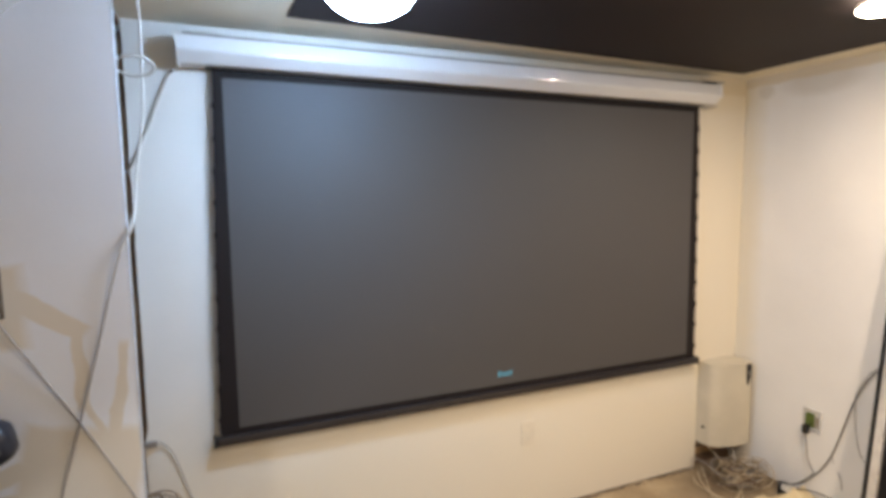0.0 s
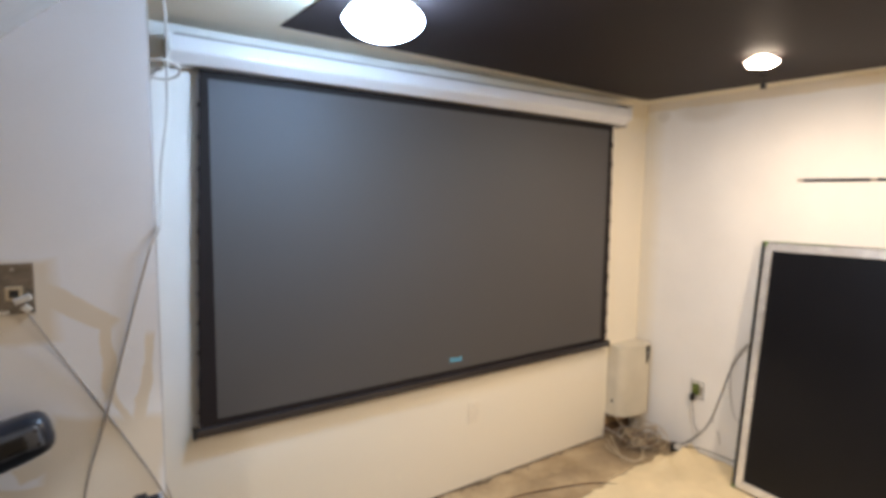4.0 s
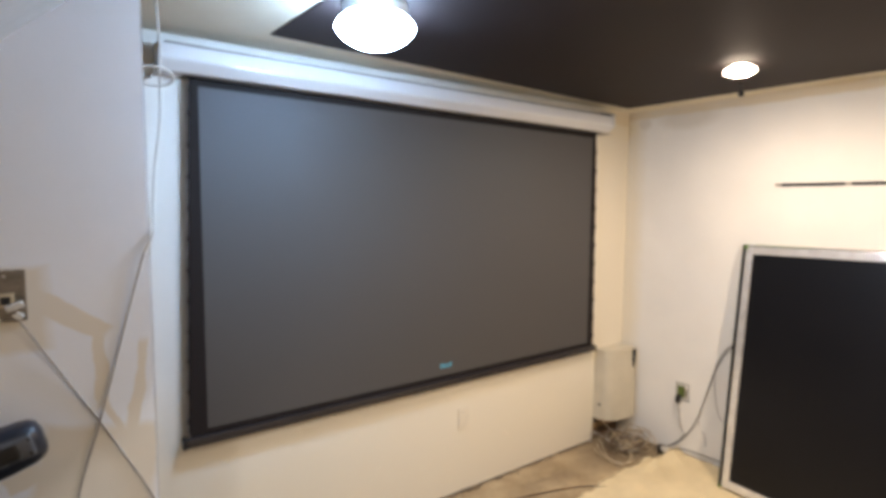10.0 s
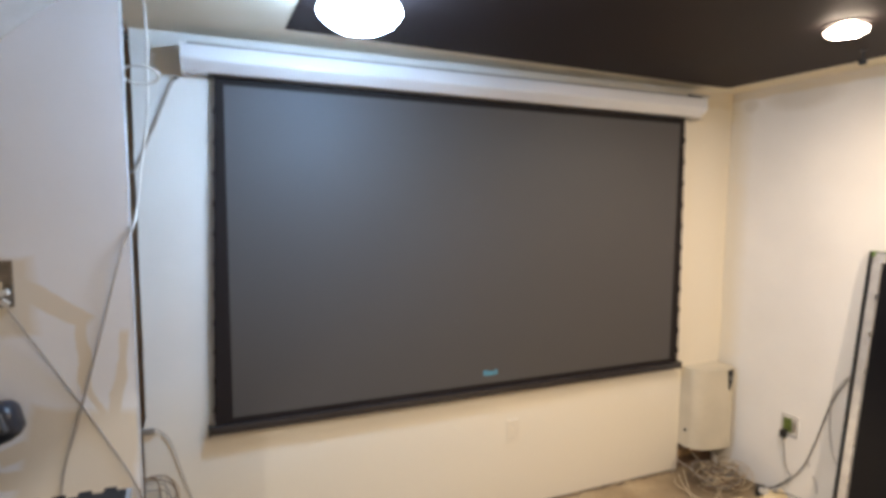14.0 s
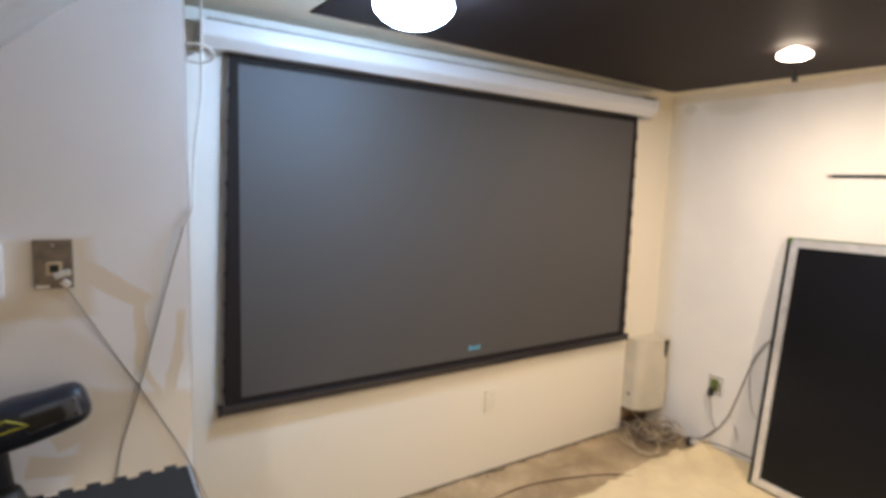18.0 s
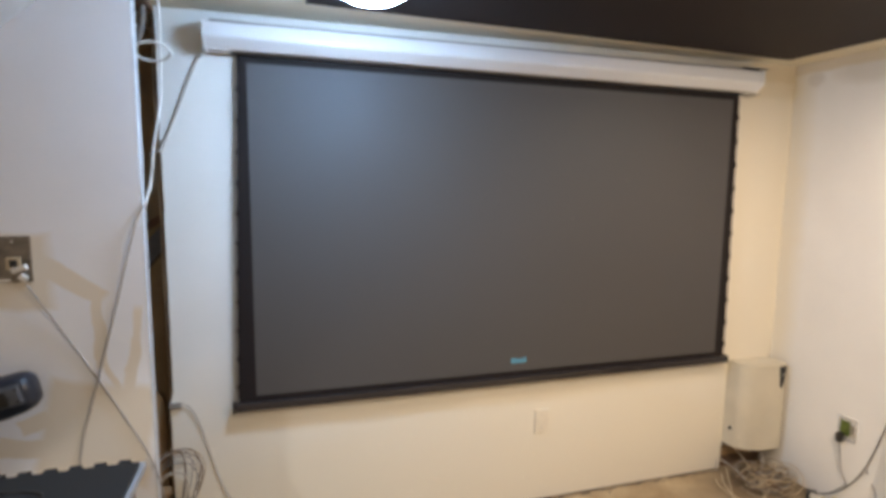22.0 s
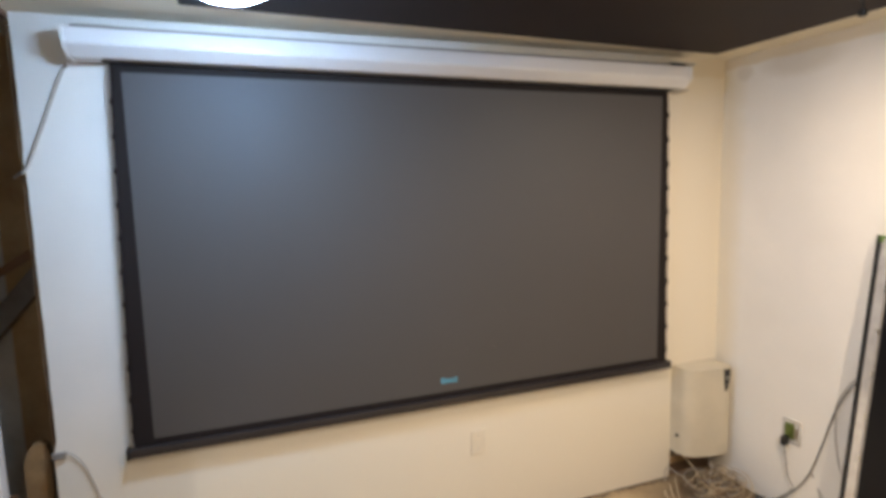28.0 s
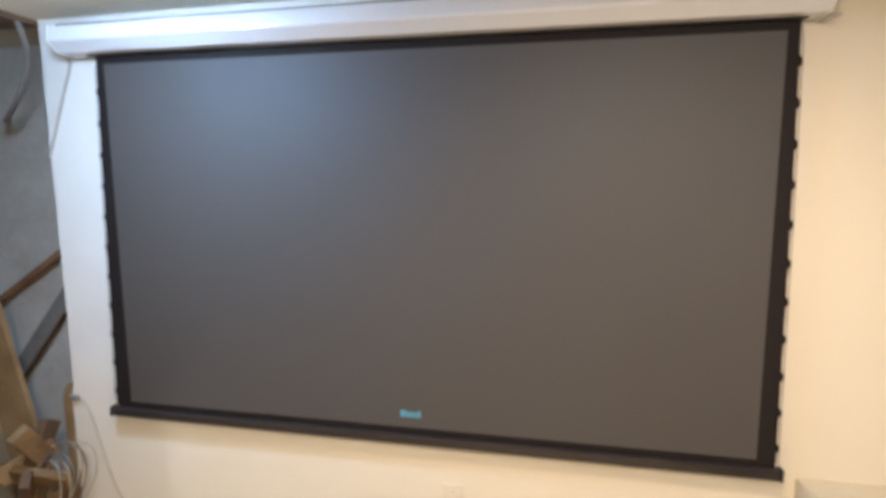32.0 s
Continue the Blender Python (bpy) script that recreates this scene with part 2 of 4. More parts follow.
M_FABRIC.node_tree.nodes["Principled BSDF"].inputs["Specular Tint"].default_value = (0.66, 0.82, 1.0, 1)
M_BLACKCLOTH = material("black_fabric", (0.0125, 0.0088, 0.0092), rough=0.75, vary=0.1, scale=10, fine=500, bump=0.1, spec=0.3)
M_BAR = material("black_bar_paint", (0.030, 0.025, 0.025), rough=0.34, vary=0.1, scale=8, fine=200, bump=0.04)
M_CYAN = material("cyan_print", (0.10, 0.36, 0.52), rough=0.6, vary=0.05, scale=40, bump=0)
M_METAL = material("brushed_metal", (0.55, 0.54, 0.52), rough=0.35, metal=1.0, vary=0.1, scale=25, fine=260, bump=0.08)
M_PLATE = material("tarnished_plate", (0.24, 0.21, 0.175), rough=0.34, metal=0.85, vary=0.2, scale=40, fine=200, bump=0.1)
M_BEIGE = material("beige_enamel", (0.60, 0.545, 0.43), rough=0.5, vary=0.05, scale=8, fine=260, bump=0.06)
M_BLACK = material("black_plastic", (0.012, 0.012, 0.013), rough=0.45, vary=0.15, scale=20, fine=200, bump=0.06)
M_NAVY = material("navy_plastic", (0.014, 0.019, 0.032), rough=0.36, vary=0.2, scale=18, fine=220, bump=0.08)
M_SLATE = material("slate_plastic", (0.085, 0.095, 0.115), rough=0.30, vary=0.15, scale=18, fine=220, bump=0.06)
M_YELLOW = material("yellow_plastic", (0.72, 0.50, 0.02), rough=0.5, vary=0.1, scale=25, fine=200, bump=0.05)
M_LIME = material("yellow_print", (0.50, 0.50, 0.05), rough=0.55, vary=0.1, scale=40, bump=0)
M_GREEN = material("green_plastic", (0.115, 0.155, 0.030), rough=0.5, vary=0.3, scale=60, fine=300, bump=0.1)
M_TAPE = material("green_masking_tape", (0.14, 0.24, 0.06), rough=0.7, vary=0.15, scale=50, fine=300, bump=0.1)
M_CORDW = material("white_cord", (0.58, 0.56, 0.52), rough=0.5, vary=0.06, scale=20, fine=200, bump=0.03)
M_CORDT = material("tan_cord", (0.52, 0.42, 0.28), rough=0.55, vary=0.1, scale=20, fine=200, bump=0.03)
M_COIL = material("dirty_coaxial", (0.37, 0.29, 0.19), rough=0.6, vary=0.12, scale=20, fine=200, bump=0.03)
M_CORDTG = material("dusty_cord", (0.45, 0.41, 0.36), rough=0.6, vary=0.1, scale=20, fine=200, bump=0.03)
M_WIRE = material("grimy_wire", (0.31, 0.28, 0.25), rough=0.6, vary=0.1, scale=20, fine=200, bump=0.03)
M_CORDG = material("grey_cord", (0.27, 0.25, 0.23), rough=0.5, vary=0.1, scale=20, fine=200, bump=0.03)
M_CORDB = material("black_cord", (0.016, 0.015, 0.015), rough=0.45, vary=0.1, scale=20, fine=200, bump=0.03)
M_FOAM = material("grey_foam", (0.0125, 0.0125, 0.0130), rough=0.9, vary=0.15, scale=12, fine=500, bump=0.35, depth=0.001)
M_SILVER = material("wrapped_aluminium", (0.84, 0.83, 0.82), rough=0.20, metal=0.55, vary=0.08, scale=22, fine=40, bump=0.7, depth=0.004)
M_PANEL = material("black_backing", (0.007, 0.007, 0.009), rough=0.34, vary=0.1, scale=2, fine=500, bump=0.05, spec=0.25)
M_GLOBE = glow("lit_glass", GLOBE_TINT, GLOBE_GLOW)
M_DISC = glow("lit_diffuser", DISC_TINT, DISC_GLOW)
M_SHOULDER = glow("lit_glass_shoulder", GLOBE_TINT, 26.0)
M_RIM = glow("lit_lens_rim", DISC_TINT, 9.0)
# glow of the unseen fill discs, tint and strength tuned side by side
M_FILL_EAST = glow("fill_east_diffuser", DISC_TINT, 850.0)
M_FILL_MID = glow("fill_middle_diffuser", (1.0, 0.88, 0.76), 150.0)
M_FILL_WEST = glow("fill_west_diffuser", (0.98, 0.95, 0.92), 520.0)
M_LCD = glow("blue_display", (0.0, 0.05, 1.0), 0.5)
M_LCD.node_tree.nodes["Principled BSDF"].inputs["Base Color"].default_value = (0.01, 0.03, 0.15, 1)


# ---- builders ----
def box(bm, lo, hi, bevel=0.0, m=None):
    vs = [bm.verts.new((x, y, z)) for x in (lo[0], hi[0]) for y in (lo[1], hi[1]) for z in (lo[2], hi[2])]
    fs = [bm.faces.new([vs[i] for i in q]) for q in ((0, 1, 3, 2), (4, 6, 7, 5), (0, 4, 5, 1), (2, 3, 7, 6), (0, 2, 6, 4), (1, 5, 7, 3))]
    if bevel:
        es = list({e for f in fs for e in f.edges})
        r = bmesh.ops.bevel(bm, geom=es, offset=bevel, segments=2, affect="EDGES", profile=0.6)
        vs = list({v for f in r["faces"] for v in f.verts} | {v for v in vs if v.is_valid})
    if m is not None:
        bmesh.ops.transform(bm, matrix=m, verts=vs)
    return vs


def prism(bm, outline, a, b, axis):
    """An outline of two coordinates pulled from a to b along axis (0, 1 or 2)."""
    def at(p, s):
        q = list(p)
        q.insert(axis, s)
        return bm.verts.new(q)
    r0, r1 = [at(p, a) for p in outline], [at(p, b) for p in outline]
    n = len(outline)
    bm.faces.new(r0)
    bm.faces.new(r1[::-1])
    for i in range(n):
        bm.faces.new((r0[i], r1[i], r1[(i + 1) % n], r0[(i + 1) % n]))
    return r0 + r1


def lathe(bm, profile, centre, steps=40):
    """A profile of (radius, z) turned about the vertical through centre."""
    rings = []
    for r, z in profile:
        if r < 1e-6:
            rings.append([bm.verts.new((centre[0], centre[1], z))])
        else:
            rings.append([bm.verts.new((centre[0] + r * math.cos(2 * math.pi * i / steps), centre[1] + r * math.sin(2 * math.pi * i / steps), z)) for i in range(steps)])
    for a, b in zip(rings, rings[1:]):
        for i in range(steps):
            j = (i + 1) % steps
            if len(a) == 1 and len(b) > 1:
                bm.faces.new((a[0], b[j], b[i]))
            elif len(b) == 1 and len(a) > 1:
                bm.faces.new((a[i], a[j], b[0]))
            elif len(a) > 1:
                bm.faces.new((a[i], a[j], b[j], b[i]))


def smooth_line(points, steps=8):
    """Catmull-Rom through the points."""
    p = [Vector(q) for q in points]
    p = [2 * p[0] - p[1]] + p + [2 * p[-1] - p[-2]]
    out = []
    for i in range(1, len(p) - 2):
        for s in range(steps):
            t = s / steps
            a, b, c, d = p[i - 1], p[i], p[i + 1], p[i + 2]
            out.append(0.5 * (2 * b + (c - a) * t + (2 * a - 5 * b + 4 * c - d) * t * t + (3 * b - a - 3 * c + d) * t ** 3))
    return out + [p[-2]]


def tube(bm, points, r, steps=8, sides=8, curved=True):
    line = smooth_line(points, steps) if curved else [Vector(q) for q in points]
    up = Vector((0.31, 0.17, 0.93)).normalized()
    rings = []
    for i, c in enumerate(line):
        d = (line[min(i + 1, len(line) - 1)] - line[max(i - 1, 0)]).normalized()
        u = d.cross(up)
        u = u.normalized() if u.length > 0.05 else d.orthogonal().normalized()
        w = d.cross(u)
        rings.append([bm.verts.new(c + r * (math.cos(2 * math.pi * k / sides) * u + math.sin(2 * math.pi * k / sides) * w)) for k in range(sides)])
    for a, b in zip(rings, rings[1:]):
        for k in range(sides):
            bm.faces.new((a[k], a[(k + 1) % sides], b[(k + 1) % sides], b[k]))
    bm.faces.new(rings[0][::-1])
    bm.faces.new(rings[-1])


def mesh_object(name, bm, mat, smooth=False):
    bmesh.ops.recalc_face_normals(bm, faces=bm.faces)
    me = bpy.data.meshes.new(name)
    bm.to_mesh(me)
    bm.free()
    me.materials.append(mat)
    if smooth:
        me.shade_smooth()
    return new(name, me)


def part(name, bm, mat, parent, label="", smooth=False):
    ob = mesh_object(name, bm, mat, smooth)
    ob.parent = parent
    ob.matrix_parent_inverse = parent.matrix_world.inverted()
    return tagged(ob, label) if label else ob


def thing(name, at, label, category, group=""):
    ob = new(name)
    ob.empty_display_size = 0.05
    ob.location = at
    ob.matrix_world = Matrix.Translation(at)
    return tagged(ob, label, category, group)


def B(*boxes, bevel=0.0):
    bm = bmesh.new()
    for lo, hi in boxes:
        box(bm, lo, hi, bevel)
    return bm


def T(points, r, steps=8, sides=8, curved=True):
    bm = bmesh.new()
    tube(bm, points, r, steps, sides, curved)
    return bm


def L(profile, centre, steps=40):
    bm = bmesh.new()
    lathe(bm, profile, centre, steps)
    return bm


def P(outline, a, b, axis):
    bm = bmesh.new()
    prism(bm, outline, a, b, axis)
    return bm


def setting(name, bm, mat, label, category):
    return tagged(mesh_object(name, bm, mat), label, category, kind="structure")


# ---- the large structure ----
bm = bmesh.new()
nx, ny = 90, 60
grid = [[bm.verts.new((WEST - 0.1 + (EAST + 0.2 - WEST) * i / nx, SOUTH - 0.1 + (1.35 - SOUTH) * j / ny, 0)) for j in range(ny + 1)] for i in range(nx + 1)]
for i in range(nx):
    for j in range(ny):
        bm.faces.new((grid[i][j], grid[i + 1][j], grid[i + 1][j + 1], grid[i][j + 1]))
for v in bm.verts:
    v.co.z = FLOOR + 0.004 * noise.noise(Vector((v.co.x * 3, v.co.y * 3, 0)))
setting("floor", bm, M_CONC, "stained bare concrete basement floor, darker in the corner and along the wall foot", "floor")

setting("ceiling", B(((WEST - 0.1, SOUTH - 0.1, CEIL), (EAST + 0.1, 1.35, CEIL + 0.1))), M_CEIL, "off-white painted ceiling border round a dark field", "ceiling")
setting("ceiling_dark", P([(0.205, -0.185), (2.45, -0.078), (2.58, -4.3), (0.34, -4.3)], CEIL - 0.005, CEIL + 0.002, 2), M_DARK,
        "matt brown-black painted field of the ceiling", "ceiling")

# screen wall: drywall sheet with a cut-out in its lower corner, a hand's width short of the stair wall
def sheet(levels, y0, y1):
    """A sheet from rows of (z, left, right), front at y0."""
    bm = bmesh.new()
    rows = [[bm.verts.new((x, y, z)) for x in (l, r) for y in (y0, y1)] for z, l, r in levels]
    for p, q in zip(rows, rows[1:]):
        for i, j in ((0, 2), (2, 3), (3, 1), (1, 0)):
            bm.faces.new((p[i], p[j], q[j], q[i]))
    for r in (rows[0], rows[-1]):
        bm.faces.new((r[0], r[2], r[3], r[1]))
    return bm


NL = -0.303


def ragged(z):
    return NL + 0.004 * noise.noise(Vector((0, 0, z * 9.0))) - (0.012 if z < 0.62 else 0.0)


CUT = 0.562
lv = [FLOOR + 0.006 + (CUT - FLOOR - 0.006) * k / 14 for k in range(15)]
up = [CUT + (CEIL - CUT) * k / 30 for k in range(31)]
bm = sheet([(z, ragged(z), 2.338 + 0.02 * (z / 0.56)) for z in lv], NORTH, NORTH + 0.013)
bm2 = sheet([(z, ragged(z), EAST) for z in up], NORTH, NORTH + 0.013)
me = bpy.data.meshes.new("upper")
bm2.to_mesh(me)
bm.from_mesh(me)
bm2.free()
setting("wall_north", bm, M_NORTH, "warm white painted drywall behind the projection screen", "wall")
setting("wall_north_framing", B(((NL + 0.05, NORTH + 0.10, FLOOR), (EAST + 0.1, NORTH + 0.16, CEIL))), M_OLDWOOD, "dark timber backing behind the cut drywall", "wall")
setting("wall_east", B(((EAST, SOUTH - 0.1, FLOOR - 0.02), (EAST + 0.1, 1.35, CEIL))), M_EAST, "white rolled paint over older cream wall", "wall")
setting("wall_south", B(((WEST - 0.1, SOUTH - 0.1, FLOOR - 0.02), (EAST, SOUTH, CEIL))), M_WHITE, "plain white wall at the back of the room", "wall")
setting("wall_west", B(((WEST - 0.1, SOUTH, FLOOR - 0.02), (WEST, 1.35, CEIL))), M_WHITE, "plain white side wall of the room", "wall")
setting("wall_closet", B(((WEST, 0.36, FLOOR - 0.02), (EAST, 0.50, CEIL))), M_BLOCK, "rough grey masonry at the back of the stair closet", "wall")

# stair wall: one drywall sheet under the slope of the stairs
lv = [FLOOR + 0.01 + (CEIL - 0.001 - FLOOR - 0.01) * k / 60 for k in range(61)]
setting("wall_stair", sheet([(z, max(WEST, min(SLOPE_FOOT, SLOPE_FOOT - 0.002 + (z - CEIL + 0.014) / SLOPE)), STAIR_END + 0.002 * noise.noise(Vector((z * 20, 5, 0)))) for z in lv], STAIR_Y, STAIR_Y + 0.013),
        M_STAIR, "grey-white drywall under the stairs with bare tan patches", "wall")
setting("corner_bead", B(((STAIR_END - 0.004, STAIR_Y + 0.001, FLOOR + 0.01), (STAIR_END + 0.0040, STAIR_Y + 0.0130, CEIL))), M_BEAD, "grey-white corner bead on the drywall end", "trim")
setting("wall_stair_return", B(((STAIR_END - 0.030, STAIR_Y + 0.0135, FLOOR + 0.01), (STAIR_END + 0.001, STAIR_Y + 0.056, CEIL - 0.001)), bevel=0.002), M_RETURN,
        "grey unpainted drywall return at the end of the stair wall", "wall")
setting("stair_soffit", P([(SLOPE_FOOT, CEIL), (SLOPE_FOOT, CEIL - 0.014), (WEST, slope_z(WEST)), (WEST, CEIL)], -1.5, STAIR_Y, 1), M_SOFFIT,
        "bare grey drywall on the sloping underside of the stairs", "ceiling")

# ---- stair closet, seen through the gap ----
stud = thing("stud", (-0.32, 0.07, FLOOR), "rough grey-brown timber stud behind the drywall edge", "stud", "closet studs")
part("post", B(((-0.322, 0.052, FLOOR), (-0.290, 0.090, CEIL - 0.036)), bevel=0.003), M_STUD, stud)
for z in (0.35, 0.95, 1.55):
    part("nail", T([(-0.314, 0.053, z), (-0.314, 0.049, z)], 0.004, 2, 8, False), M_PLATE, stud)
stud2 = thing("stud", (-0.36, -0.49, FLOOR), "grey-brown timber stud behind the stair wall", "stud", "closet studs")
part("post", B(((-0.322, STAIR_Y + 0.0140, FLOOR), (-0.284, STAIR_Y + 0.103, CEIL - 0.036)), bevel=0.003), M_GREYWOOD, stud2)
joist = thing("joist", (-0.5, -0.25, CEIL), "dark old floor joist bared at the top of the gap", "joist")
part("timber", B(((-0.95, STAIR_Y + 0.014, CEIL - 0.035), (-0.345, -0.20, CEIL - 0.001)), bevel=0.003), M_OLDWOOD, joist)
part("lath", B(((-0.95, -0.198, CEIL - 0.020), (-0.305, NORTH + 0.012, CEIL - 0.001)), bevel=0.002), M_OLDWOOD, joist, "thin lath beside the joist")
plank2 = thing("plank", (-0.42, 0.345, FLOOR), "tan rough board standing upright against the closet wall", "plank", "closet planks")
part("board", B(((-0.500, 0.336, FLOOR), (-0.340, 0.358, CEIL - 0.002)), bevel=0.003), M_PINE, plank2)


def bar_between(a, b, half, thick, mat, name, label, category, group):
    t = thing(name, a, label, category, group)
    bm = bmesh.new()
    d = Vector(b) - Vector(a)
    side_way = d.cross(Vector((0, 1, 0))).normalized()
    m = Matrix((d.normalized(), side_way, d.normalized().cross(side_way))).transposed().to_4x4()
    box(bm, (0, -half, -thick), (d.length, half, thick), 0.002, Matrix.Translation(a) @ m)
    part("timber", bm, mat, t)
    return t


bar_between((-0.99, 0.322, 0.915), (-0.345, 0.322, 1.325), 0.014, 0.013, M_RUST, "brace", "reddish-brown sloping wooden brace in the closet", "brace", "closet braces")
bar_between((-0.96, 0.318, 0.525), (-0.345, 0.318, 1.255), 0.034, 0.010, M_CORDG, "brace", "dark grey sloping brace in the closet", "brace", "closet braces")
bar_between((-0.517, 0.06, -0.012), (-0.908, 0.12, 1.25), 0.090, 0.011, M_WOOD, "plank", "tan wooden plank leaning in the stair closet", "plank", "closet planks")
# not a timber of its own: dark strip drawn as the brace's shadow line
bar_between((-0.96, 0.322, 0.470), (-0.345, 0.322, 1.200), 0.006, 0.013, M_OLDWOOD, "brace", "thin dark strip for the shadow under the grey brace", "brace", "closet braces")
post = thing("wood_block", (-0.385, 0.07, FLOOR), "tan wood block with a worn round top behind the drywall", "offcut")
part("block", P([(-0.425, FLOOR + 0.002), (-0.345, FLOOR + 0.002), (-0.345, 0.590), (-0.352, 0.622), (-0.370, 0.640), (-0.392, 0.638), (-0.412, 0.612), (-0.425, 0.570)], 0.092, 0.130, 1), M_WOOD, post)
hose = thing("conduit", (-0.33, -0.02, CEIL), "pale grey flexible conduit curving down from the joist", "conduit")
part("hose", T([(-0.325, -0.03, CEIL - 0.015), (-0.337, 0.0, 2.002), (-0.372, 0.04, 1.938), (-0.445, 0.08, 1.856), (-0.575, 0.13, 1.772), (-0.72, 0.22, 1.74), (-0.86, 0.352, 1.76)], 0.011), M_CORDG, hose)
block = thing("wood_offcut", (-0.48, 0.0, FLOOR), "short brown wood offcuts piled on the closet floor", "offcut")
for k in range(9):
    bm = bmesh.new()
    box(bm, (-0.11, -0.018, -0.038), (0.11, 0.018, 0.038), 0.003, pose(-0.52 + 0.045 * (k % 3), -0.06 + 0.025 * (k % 4), FLOOR + 0.075 + 0.050 * k, 14 * (k % 3), 50 - 38 * (k % 4), 15 + 31 * (k % 5)))
    part("offcut", bm, (M_WOOD, M_OLDWOOD, M_STUD)[k % 3], block)

# ---- projection screen ----
def lift(bm):
    """The screen hangs a little out of level: its upper left rises by a centimetre."""
    for v in bm.verts:
        up = max(0.0, min(1.0, (v.co.z - 0.63) / 1.25))
        v.co.z += up * (1 - v.co.x / 2.214) * (0.013 - 0.008 * max(0.0, min(1.0, (v.co.z - 1.914) / 0.09)))
    return bm


scr = thing("projection_screen", (1.1, 0.0, 0.57), "wall-hung motorised grey projection screen, pulled down, in white case", "projection screen")
crease = [(-0.0762 - 0.0180 * math.cos(radians(a)), 1.9590 + 0.0180 * math.sin(radians(a))) for a in (-48, -42, -36, -30, -24, -18, -13, -9, -6, -3, 0)]
prof = [(0.030, 1.914), (-0.046, 1.914), (-0.056, 1.9155)] + crease + [(-0.0922, 1.9990), (-0.0905, 2.0035), (-0.0865, 2.0065), (-0.080, 2.008), (0.030, 2.010)]
case = part("case", lift(P(prof, -0.128, 2.283, 0)), M_CASE, scr, "long white enamelled case")
for x0, x1 in ((-0.136, -0.1275), (2.2825, 2.296)):
    part("end_cap", lift(P([(y * 1.03 - 0.001, 1.961 + (z - 1.961) * 1.04) for y, z in prof[1:-1]] + [(0.03, 2.012), (0.03, 1.911)], x0, x1, 0)), M_ENDCAP, case)
def wall_bracket(x0, x1, tab0, tab1, z):
    br = part("bracket", B(((x0, -0.07, z), (x1, 0.0275, z + 0.008)), bevel=0.002), M_METAL, scr, "grey steel wall bracket")
    part("bracket_tab", B(((tab0, 0.028, 2.0), (tab1, 0.034, 2.045)), bevel=0.002), M_METAL, br)


wall_bracket(2.20, 2.338, 2.295, 2.338, 2.018)
wall_bracket(-0.11, 0.0, -0.11, -0.05, 2.0175)
part("bracket_foot", B(((2.298, -0.05, 1.906), (2.325, 0.033, 1.911)), bevel=0.002), M_METAL, scr, "thin steel tab below the case end")
part("bracket_slot", B(((2.19, -0.0885, 2.0085), (2.262, -0.070, 2.0145))), M_BLACK, case, "dark slot under the bracket")
part("top_channel", lift(B(((-0.115, -0.074, 2.006), (2.275, 0.030, 2.017)), bevel=0.002)), M_CORDG, case, "grey steel channel on top of the case")
part("slot", lift(B(((-0.05, -0.02, 1.9105), (2.255, 0.02, 1.9139)))), M_BLACK, scr, "dark slot under the case")
def side(z, flare=0.022):
    return 0.032 + flare * ((1.90 - z) / 1.3) + 0.002 * math.sin(math.pi * (1.90 - z) / 1.3)



zs = [1.9103 - 1.3058 * k / 24 for k in range(25)]
FLARE = {-1: 0.036, 1: 0.022}
ol = [(-side(z, FLARE[-1]) - 0.0012 * noise.noise(Vector((z * 22, 1, 0))), z) for z in zs] + [(2.214 + side(z), z) for z in zs[::-1]]
part("border", lift(P(ol, 0.0, 0.0012, 1)), M_BLACKCLOTH, scr, "black fabric border")
part("image_area", lift(P([(0, 0.63), (2.214, 0.63), (2.214, 1.884), (0, 1.884)], -0.0012, -0.0002, 1)), M_FABRIC, scr, "grey light-rejecting projection surface")
bar = part("weight_bar", B(((-0.078, -0.016, 0.572), (2.278, 0.014, 0.606)), bevel=0.006), M_BAR, scr, "black tubular weight bar")
for x0, x1 in ((-0.088, -0.0785), (2.2785, 2.288)):
    part("bar_cap", B(((x0, -0.018, 0.570), (x1, 0.016, 0.608)), bevel=0.002), M_BLACK, bar)
for s, x0 in ((-1, 0.0), (1, 2.214)):
    cord = [(x0 + s * (side(z, FLARE[s]) + 0.007), 0.0, z) for z in zs[1:-1]]
    part("tension_cord", T([(x0 + s * 0.036, 0, 1.895)] + cord + [(x0 + s * 0.062, 0, 0.60)], 0.0014, 2, 6), M_CORDG, scr, "thin side tension cord")
    for k in range(11):
        z = 1.80 - k * 0.113
        e = side(z, FLARE[s]) - (0.004 if s < 0 else 0.0)
        part("tension_tab", P([(x0 + s * (e - 0.002), z + 0.017), (x0 + s * (e + 0.006), z + 0.009), (x0 + s * (e + 0.0085), z), (x0 + s * (e + 0.006), z - 0.009), (x0 + s * (e - 0.002), z - 0.017)], -0.0025, 0.0022, 1), M_BLACKCLOTH, scr)
bm = bmesh.new()
for x0, w, h in ((1.088, 0.012, 0.024), (1.103, 0.006, 0.024), (1.112, 0.010, 0.018), (1.125, 0.011, 0.018), (1.139, 0.006, 0.018), (1.148, 0.010, 0.024)):
    box(bm, (x0, -0.0020, 0.667), (x0 + w, -0.0013, 0.667 + h))
part("maker_mark", bm, M_CYAN, scr, "small cyan maker's mark as bars")

